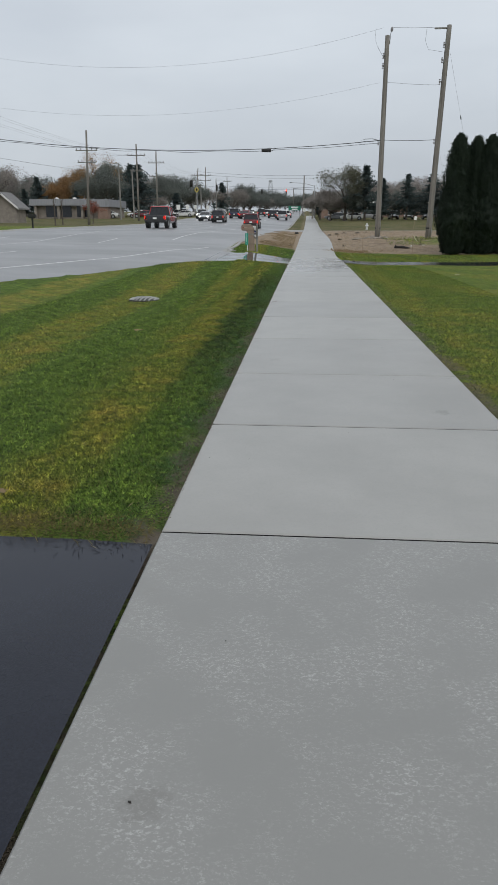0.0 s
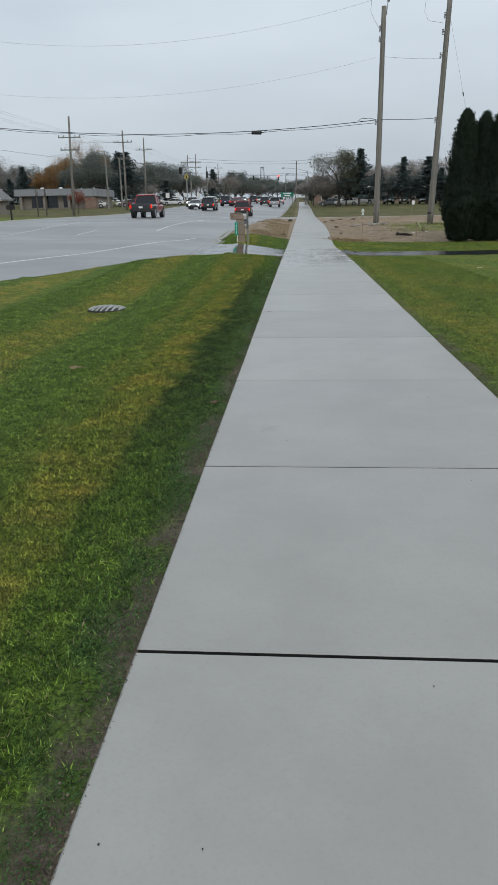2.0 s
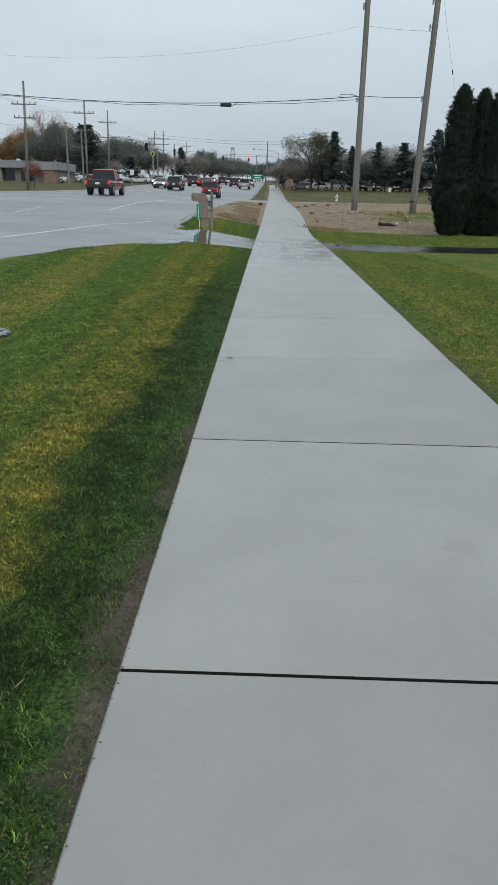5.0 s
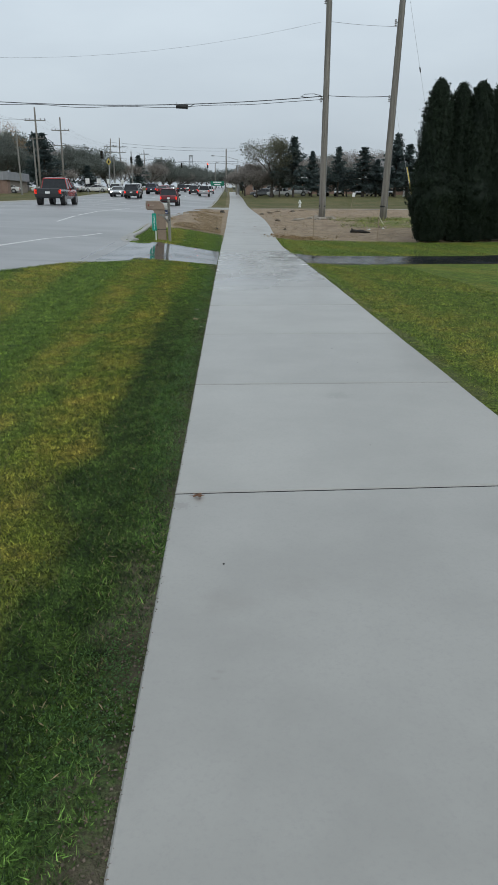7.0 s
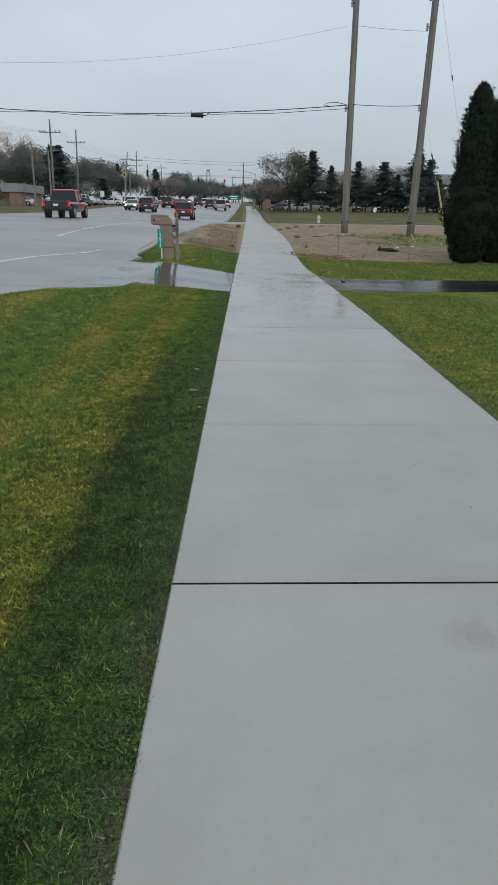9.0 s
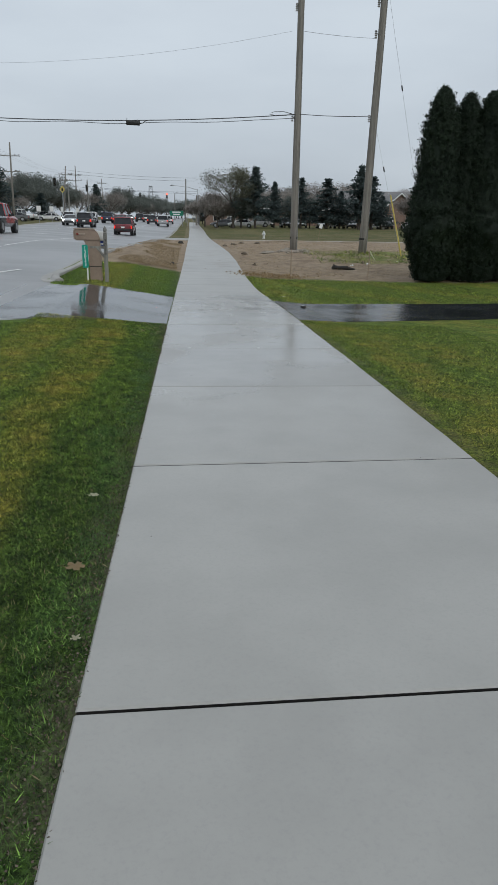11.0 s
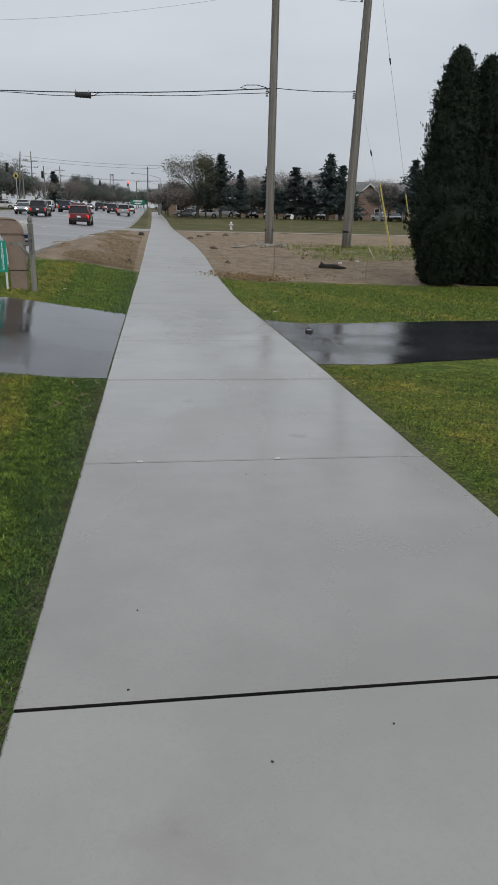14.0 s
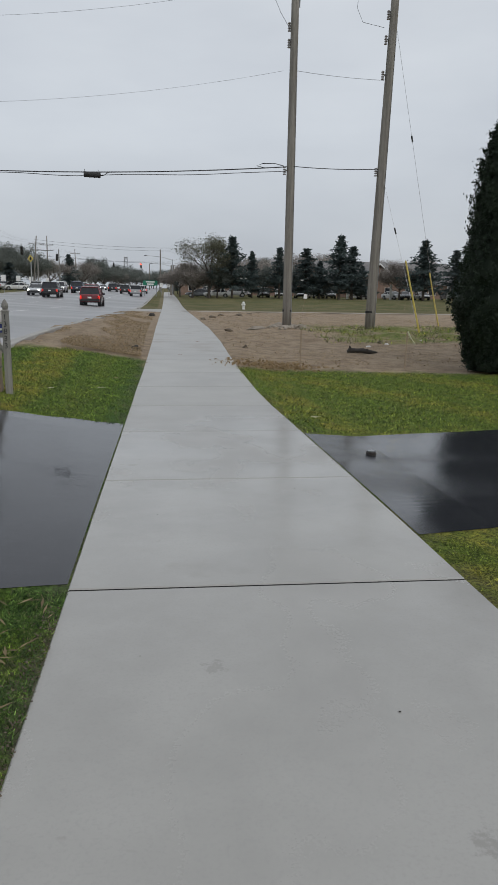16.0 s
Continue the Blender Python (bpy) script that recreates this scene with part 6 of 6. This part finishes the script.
def rubble(name, label, cat, group, m, sx, sy, sz, seed, material):
    bm = bmesh.new()
    bmesh.ops.create_icosphere(bm, subdivisions=2, radius=1)
    for v in bm.verts:
        d = 1 + 0.5 * noise.noise(v.co * 1.3 + Vector((seed, 0, 0))) + 0.4 * noise.noise(v.co * 3.1 + Vector((0, seed, 0)))
        v.co = Vector((v.co.x * sx * d, v.co.y * sy * d, max(-0.35, v.co.z) * sz * d))
    ob = obj(name, bm, material)
    ob.matrix_basis = m
    return tagged(ob, label, cat, group)


lg = thing("log", "charred dark log lying on bare soil", "log", "", at(6.3, 40.0, 4, 0, 0.68))
bm = tube(bmesh.new(), [(-0.62, 0, 0.09), (-0.5, 0.02, 0.15), (-0.2, 0, 0.12), (0.1, 0.03, 0.13), (0.45, -0.02, 0.08), (0.78, 0.03, 0.06)], [0.05, 0.13, 0.11, 0.12, 0.085, 0.03], 9)
for v in bm.verts:
    v.co += v.co.normalized() * 0.03 * noise.noise(v.co * 9)
part("trunk", bm, CHAR, lg)
part("stub", tube(bmesh.new(), [(-0.45, 0, 0.2), (-0.55, -0.06, 0.34)], [0.06, 0.03], 6), CHAR, lg)
part("stub", tube(bmesh.new(), [(0.2, 0, 0.15), (0.3, -0.1, 0.22)], [0.05, 0.02], 6), CHAR, lg)
rs = random.Random(9)
for k in range(22):
    x, y = 5.9 + rs.gauss(-0.25, 0.55), 49.2 + rs.gauss(0, 0.35)
    s = rs.uniform(0.07, 0.2)
    rubble("rubble", "pale lump of broken concrete at the pole foot", "rubble", "rubble at the pole", at(x, y, rs.uniform(0, 360), -0.02), s * 1.4, s, s * 0.8, k, STONE)
rubble("kerb_piece", "broken slab of pale concrete on bare soil", "rubble", "rubble at the pole", at(4.3, 48.6, 5), 0.36, 0.14, 0.10, 40, STONE)
for x, y, sx in ((4.2, 66, 0.7), (5.6, 68, 0.9), (3.4, 62, 0.5), (6.6, 70, 0.8), (3.0, 47, 0.3), (2.6, 58, 0.35), (2.9, 40.5, 0.16), (7.9, 43.3, 0.14)):
    rubble("soil_clod", "dark upturned lump of soil and turf", "soil", "clods on the soil", at(x, y, sx * 90, -0.01), sx * 0.55, 0.2 * sx + .05, 0.09, x * 7, surface("clod_soil", (0.09, 0.07, 0.05), (0.17, 0.135, 0.10), 4.0, (0.9, 0.95), 0.6, 0.02))
rubble("brick_piece", "dark brick piece at the footpath edge", "brick", "", at(-0.3, 39.2, 10), 0.13, 0.08, 0.09, 3, CHAR)
rubble("brick_piece", "brown leaf-strewn clod at the footpath edge", "brick", "", at(-0.25, 62.5, 10), 0.2, 0.12, 0.18, 5, CHAR)
for x, y in ((8.05, 43.0), (7.2, 42.2), (9.7, 44.1)):
    rubble("litter", "small scrap of white paper on soil", "litter", "litter", at(x, y, 30), 0.09, 0.05, 0.04, x, WHITEP)
LATH = surface("raw_lath_wood", (0.26, 0.19, 0.13), (0.36, 0.27, 0.19), 6.0, (0.7, 0.8), 0.3, stretch=(3, 3, 0.3))
for x, y, h, lean, lab in ((3.72, 36.2, 0.95, 0, "thin reddish survey stake at the lawn edge"), (6.45, 36.6, 0.95, 2, "thin dark survey stake with a ribbon"), (13.3, 84, 1.25, 10, "leaning wooden stake with a white card"), (26, 92, 0.9, 0, "thin survey stake in rough grass")):
    e = thing("survey_stake", lab, "stake", "survey stakes", pose(x, y, G(x, y), 0, lean, 0))
    part("shaft", box(bmesh.new(), -0.015, 0.015, -0.008, 0.008, -0.1, h, 0.003), LATH, e)
    if x > 12 and x < 20:
        part("card", box(bmesh.new(), -0.16, 0.16, -0.03, -0.012, h - 0.1, h + 0.32, 0.005), WHITEP, e, "white card")
    if 6 < x < 7:
        part("ribbon", tube(bmesh.new(), [(0, -0.01, h), (0.06, -0.02, h - 0.12), (0.2, -0.03, h - 0.3)], [0.02, 0.02, 0.012], 4), surface("pale_ribbon", (0.5, 0.5, 0.33), (0.6, 0.6, 0.42), 4.0, (0.5, 0.6), 0.0), e, "pale ribbon")
hy = thing("fire_hydrant", "small pale fire hydrant in rough grass", "hydrant", "", at(8.1, 87) @ Matrix.Diagonal((0.78, 0.78, 0.78, 1)))
part("barrel", tube(bmesh.new(), [(0, 0, -0.1), (0, 0, 0.1), (0, 0, 0.11), (0, 0, 0.75), (0, 0, 0.85), (0, 0, 0.95)], [0.2, 0.2, 0.14, 0.14, 0.17, 0.05], 12), WHITEP, hy)
part("cap", tube(bmesh.new(), [(0, 0, 0.95), (0, 0, 1.05)], 0.04, 6), STEEL, hy)
for s in (-1, 1):
    part("nozzle", tube(bmesh.new(), [(s * 0.1, 0, 0.6), (s * 0.27, 0, 0.6)], 0.07, 8), WHITEP, hy)
part("nozzle", tube(bmesh.new(), [(0, -0.1, 0.5), (0, -0.28, 0.5)], 0.09, 8), STEEL, hy)
vb = thing("valve_box", "dark utility valve cover standing beside the path", "valve box", "", pose(2.66, 26.9, G(2.66, 26.9), 0, 0, 20) @ Matrix.Diagonal((0.6, 0.6, 0.6, 1)))
part("body", tube(bmesh.new(), [(0, 0, -0.1), (0, 0, 0.055), (0, 0, 0.07)], [0.09, 0.09, 0.075], 12), CHAR, vb)
part("lid", tube(bmesh.new(), [(0, 0, 0.07), (0, 0, 0.085)], 0.06, 10), STEEL, vb)

# ---- fallen leaves ----
LEAFC = {"tan": leaf_material("tan_fallen_leaf", (0.27, 0.19, 0.10), (0.38, 0.28, 0.16), 0.5, 0.1), "brown": leaf_material("wet_brown_leaf", (0.15, 0.075, 0.04), (0.21, 0.11, 0.06), 0.3, 0.1),
         "pale": leaf_material("bleached_leaf", (0.42, 0.40, 0.28), (0.55, 0.52, 0.38), 0.5, 0.1)}


def fallen(x, y, size, tone, seed, lift=0.03):
    rng = random.Random(seed)
    bm = bmesh.new()
    c = bm.verts.new((0, 0, size * 0.12))
    rim = []
    for k in range(20):
        a = 2 * math.pi * k / 20
        r = size * (0.55 + 0.45 * abs(math.cos(a * 2.5))) * rng.uniform(0.85, 1.1)
        rim.append(bm.verts.new((r * math.cos(a), r * math.sin(a), size * rng.uniform(0.0, 0.22))))
    for k in range(20):
        bm.faces.new((c, rim[k], rim[(k + 1) % 20]))
    tube(bm, [(-size * 0.9, 0, size * 0.05), (-size * 1.7, size * 0.2, size * 0.02)], [size * 0.03, size * 0.02], 4)
    ob = obj("fallen_leaf", bm, LEAFC[tone])
    ob.matrix_basis = pose(x, y, G(x, y) + lift, 0, 0, rng.uniform(0, 360))
    return tagged(ob, {"tan": "curled tan maple leaf lying on the ground", "brown": "wet brown leaf stuck to the concrete", "pale": "bleached pale leaf lying in short grass"}[tone], "leaf", "fallen leaves")


for k, (x, y, s, tone, lift) in enumerate(((0.12, 10.12, 0.030, "brown", 0.017), (-0.13, 15.40, 0.045, "tan", 0.03), (-0.05, 14.88, 0.02, "pale", 0.03), (-0.16, 16.2, 0.03, "pale", 0.03), (-1.6, 6.25, 0.07, "tan", 0.04),
                                           (-0.95, 0.35, 0.05, "tan", 0.04), (-5.4, 10.3, 0.09, "tan", 0.04), (-0.55, 31.5, 0.06, "pale", 0.04), (2.55, 29.2, 0.06, "pale", 0.04), (-0.1, 5.0, 0.04, "brown", 0.03), (4.9, 17.2, 0.07, "pale", 0.04),
                                           (0.06, 36.4, 0.05, "brown", 0.017), (0.9, 38.1, 0.05, "brown", 0.017), (1.5, 41.5, 0.06, "brown", 0.017), (-0.4, 33.0, 0.05, "tan", 0.04), (-1.2, 30.6, 0.05, "pale", 0.04))):
    fallen(x, y, s, tone, k, lift)
# leaf litter heaped at the edge of the soil, and straw on it
rng = np.random.default_rng(17)
n = 800
pts = np.stack([rng.normal(3.1, 0.55, n), rng.normal(36.5, 0.35, n), np.zeros(n)], 1)
pts[:, 2] = [G(x, y) + 0.02 + abs(rng.normal(0, 0.035)) for x, y, _ in pts]
q, f = leaf_stuff(pts, np.tile([[0, 0, 1.0]], (n, 1)), 0.045, rng, 0.6, 0.6)
tagged(leaf_mesh("leaf_litter", q, f, LEAFC["tan"]), "heap of curled tan leaves at the lawn edge", "leaf litter", kind="stuff")
n = 34000
side = rng.uniform(0, 1, n) < 0.55
x = np.where(side, rng.uniform(-2.6, -0.1, n), rng.uniform(2.5, 16, n))
y = np.where(side, 37.2 + 32 * rng.uniform(0, 1, n) ** 1.6, 37 + 38 * rng.uniform(0, 1, n) ** 1.4)
keep = np.array([noise.noise((a * 0.7, b * 0.35, 2)) > -0.12 for a, b in zip(x, y)])
x, y = x[keep], y[keep]
pts = np.stack([x, y, [G(a, b) + 0.06 for a, b in zip(x, y)]], 1)
q, f = leaf_stuff(pts, np.tile([[0, 0, 1.0]], (len(pts), 1)), 0.036, rng, 0.3, 0.4)
STRAW = leaf_material("dry_straw", (0.26, 0.195, 0.115), (0.40, 0.31, 0.19), 0.8, 0.4)
tagged(leaf_mesh("straw_mulch", q, f, STRAW), "dry straw and leaf scraps strewn over bare soil", "mulch", kind="stuff")


# ---- grass ----
def grass(name, x0, x1, y0, y1, density, height, width, seed, label, ok):
    rng = np.random.default_rng(seed)
    n = int((x1 - x0) * (y1 - y0) * density)
    x, y = rng.uniform(x0, x1, n), rng.uniform(y0, y1, n)
    thin = np.array([ok(a, b) for a, b in zip(x, y)])
    keep = rng.uniform(0, 1, n) < thin
    x, y = x[keep], y[keep]
    n = len(x)
    z = np.array([G(a, b) for a, b in zip(x, y)]) - 0.006
    h = height * rng.uniform(0.5, 1.35, n)
    a = rng.uniform(0, 2 * np.pi, n)
    lean = rng.uniform(0.3, 1.6, n) * h
    d = rng.uniform(0, 2 * np.pi, n)
    w = width * rng.uniform(0.6, 1.3, n)
    b0 = np.stack([x - np.cos(a) * w, y - np.sin(a) * w, z], 1)
    b1 = np.stack([x + np.cos(a) * w, y + np.sin(a) * w, z], 1)
    tip = np.stack([x + np.cos(d) * lean, y + np.sin(d) * lean, z + h], 1)
    q = np.stack([b0, b1, tip], 1).reshape(-1, 3)
    return tagged(leaf_mesh(name, q, np.arange(3 * n).reshape(-1, 3), BLADE), label, "grass", kind="stuff")


def margin(a, b):
    """Bare, trodden earth beside the path."""
    e = (-0.14 if b < 6 else -0.06) + 0.17 * noise.noise((b * 1.1, 3, 1)) + 0.07 * noise.noise((b * 4, 8, 1))
    return (0.15 if b < 9 else 0.6) if a > e else 1.0


def right_margin(a, b):
    e = WIDE + 0.12 + 0.10 * noise.noise((b * 1.1, 5, 1))
    return 0.25 if a < e else 1.0


grass("grass", -1.05, -0.01, 0.02, 23.4, 24000, 0.021, 0.0027, 1, "short green and yellow mown grass beside the footpath", margin)
grass("grass", -1.9, -1.05, 0.02, 23.4, 10000, 0.022, 0.0027, 7, "short mown grass in pale and dark bands", lambda a, b: 1.0)
grass("grass", -4.2, -1.9, 0.1, 22.4, 2600, 0.026, 0.0040, 2, "short striped mown grass between path and road", lambda a, b: 1.0 if a > road_edge(b) + 0.1 else 0)
grass("grass", WIDE + 0.01, 4.6, 2.5, 24.1, 3000, 0.026, 0.0036, 3, "short mown grass beside the footpath", right_margin)
grass("grass", -3.2, -0.01, 28.3, 36.9, 1400, 0.034, 0.0055, 4, "short green grass round the mailboxes", lambda a, b: 1.0 if a > kerb_x(b) + 0.2 and b > 28.55 + 0.2 * a else 0)
grass("grass", WIDE + 0.01, 9.0, 27.9, 36.0, 800, 0.035, 0.007, 5, "short green grass between drive and bare soil", lambda a, b: 1.0 if b > 27.95 + (a - 2.13) * 0.3 else 0)
grass("grass", 6.0, 15.0, 43.0, 51.0, 60, 0.16, 0.012, 6, "rough grass tufts round the pole foot", lambda a, b: 1.0 if noise.noise((a * 0.6, b * 0.6, 4)) > 0.0 else 0.1)
# broad weeds at the path edge, crumbs of soil on the bare margin
WEED = leaf_material("clover_green", (0.055, 0.120, 0.034), (0.120, 0.215, 0.070), 0.4, 0.5)
rng = np.random.default_rng(44)
heads = [(-0.03 - abs(rng.normal(0, 0.15)), rng.uniform(0.1, 23.2)) for _ in range(2600)]
heads = [(a, b) for a, b in heads if a > -0.75 and noise.noise((a * 2.5, b * 1.3, 6)) + 0.3 * noise.noise((a * 9, b * 7, 2)) > -0.02]
V = []
for hx, hy_ in heads:
    for _ in range(int(rng.integers(16, 40))):
        a, L = rng.uniform(0, 2 * math.pi), rng.uniform(0.004, 0.011)
        ox, oy = min(-0.012, hx + rng.normal(0, 0.03)), hy_ + rng.normal(0, 0.04)
        dx, dy, w_ = math.cos(a), math.sin(a), L * 0.36
        z = G(ox, oy) + 0.006
        up = rng.uniform(0.2, 0.8) * L
        V += [(ox, oy, z), (ox + dx * L * 0.55 - dy * w_, oy + dy * L * 0.55 + dx * w_, z + up), (ox + dx * L, oy + dy * L, z + up * 0.8), (ox + dx * L * 0.55 + dy * w_, oy + dy * L * 0.55 - dx * w_, z + up)]
tagged(leaf_mesh("weeds", np.array(V), np.arange(len(V)).reshape(-1, 4), WEED), "small broad-leaved weeds at the footpath edge", "weeds", kind="stuff")
n = 14000
y = rng.uniform(0.1, 23.2, n)
x = -np.abs(rng.normal(0.05, 0.06, n)) + 0.012
pts = np.stack([x, y, 0.002 + 0.006 * rng.uniform(0, 1, n)], 1)
q, f = leaf_stuff(pts, rng.normal(0, 1, pts.shape) + [0, 0, 1], 0.0042, rng, 0.8, 0.6)
CRUMB = leaf_material("soil_crumbs", (0.085, 0.068, 0.052), (0.19, 0.155, 0.12), 0.9, 0.4, 0.0)
tagged(leaf_mesh("soil_crumbs", q, f, CRUMB), "crumbs of dark earth along the footpath edge", "soil", kind="stuff")
FRINGE = leaf_material("faded_grass_fringe", (0.13, 0.125, 0.045), (0.24, 0.19, 0.085), 0.8, 0.4)
# dead stems and scraps in the turf edge
n = 260
y = rng.uniform(0.1, 23.2, n)
x = -np.abs(rng.normal(0.16, 0.16, n)) - 0.01
pts = np.stack([x, y, 0.012 + 0.015 * rng.uniform(0, 1, n)], 1)
q, f = leaf_stuff(pts, np.tile([[0, 0, 1.0]], (n, 1)), 0.017, rng, 0.1, 0.4)
tagged(leaf_mesh("dead_stems", q, f, STRAW), "dry dead stems in the turf edge", "mulch", kind="stuff")
n = 2500
x = rng.uniform(-1.6, -0.02, n)
y = -0.02 + 0.07 * rng.normal(0, 1, n) - 0.06 * (x + 0.4)
pts = np.stack([x, y, 0.02 + 0.03 * rng.uniform(0, 1, n)], 1)
q, f = leaf_stuff(pts, np.tile([[0, 0, 1.0]], (n, 1)), 0.020, rng, 0.10, 0.5)
tagged(leaf_mesh("straw_mulch", q, f, FRINGE), "dry dead grass fringing the sealed driveway", "mulch", kind="stuff")

n = 46
x, y = -np.abs(rng.normal(0.2, 0.22, n)) - 0.03, rng.uniform(21.8, 23.35, n)
pts = np.stack([x, y, 0.026 + 0.01 * rng.uniform(0, 1, n)], 1)
q, f = leaf_stuff(pts, np.tile([[0, 0, 1.0]], (n, 1)), 0.045, rng, 0.13, 0.15)
tagged(leaf_mesh("straw_scraps", q, f, STRAW), "scattered pale straw scraps at the lawn corner", "mulch", kind="stuff")
# white chips caught in a joint, grit on the slabs
for x, y in ((0.335, 21.103), (1.175, 21.103)):
    bm = box(bmesh.new(), -0.017, 0.017, -0.005, 0.005, -0.004, 0.003, 0.001)
    ob = obj("joint_chip", bm, WHITEP)
    ob.matrix_basis = pose(x, y, 0.003, 3, 0, 1)
    tagged(ob, "small white chip wedged in a footpath joint", "chip", "chips in the joint")
rs = random.Random(31)
for k in range(34):
    x, y, r = rs.uniform(0.06, 2.05), rs.uniform(-2.2, 27), rs.uniform(0.0015, 0.0034)
    rubble("grit", "tiny dark crumb of grit on damp concrete", "grit", "grit on the footpath", pose(x, y, lerp(y, PROFILE) + 0.008, 0, 0, rs.uniform(0, 360)), r * 1.4, r, r, k, CHAR)
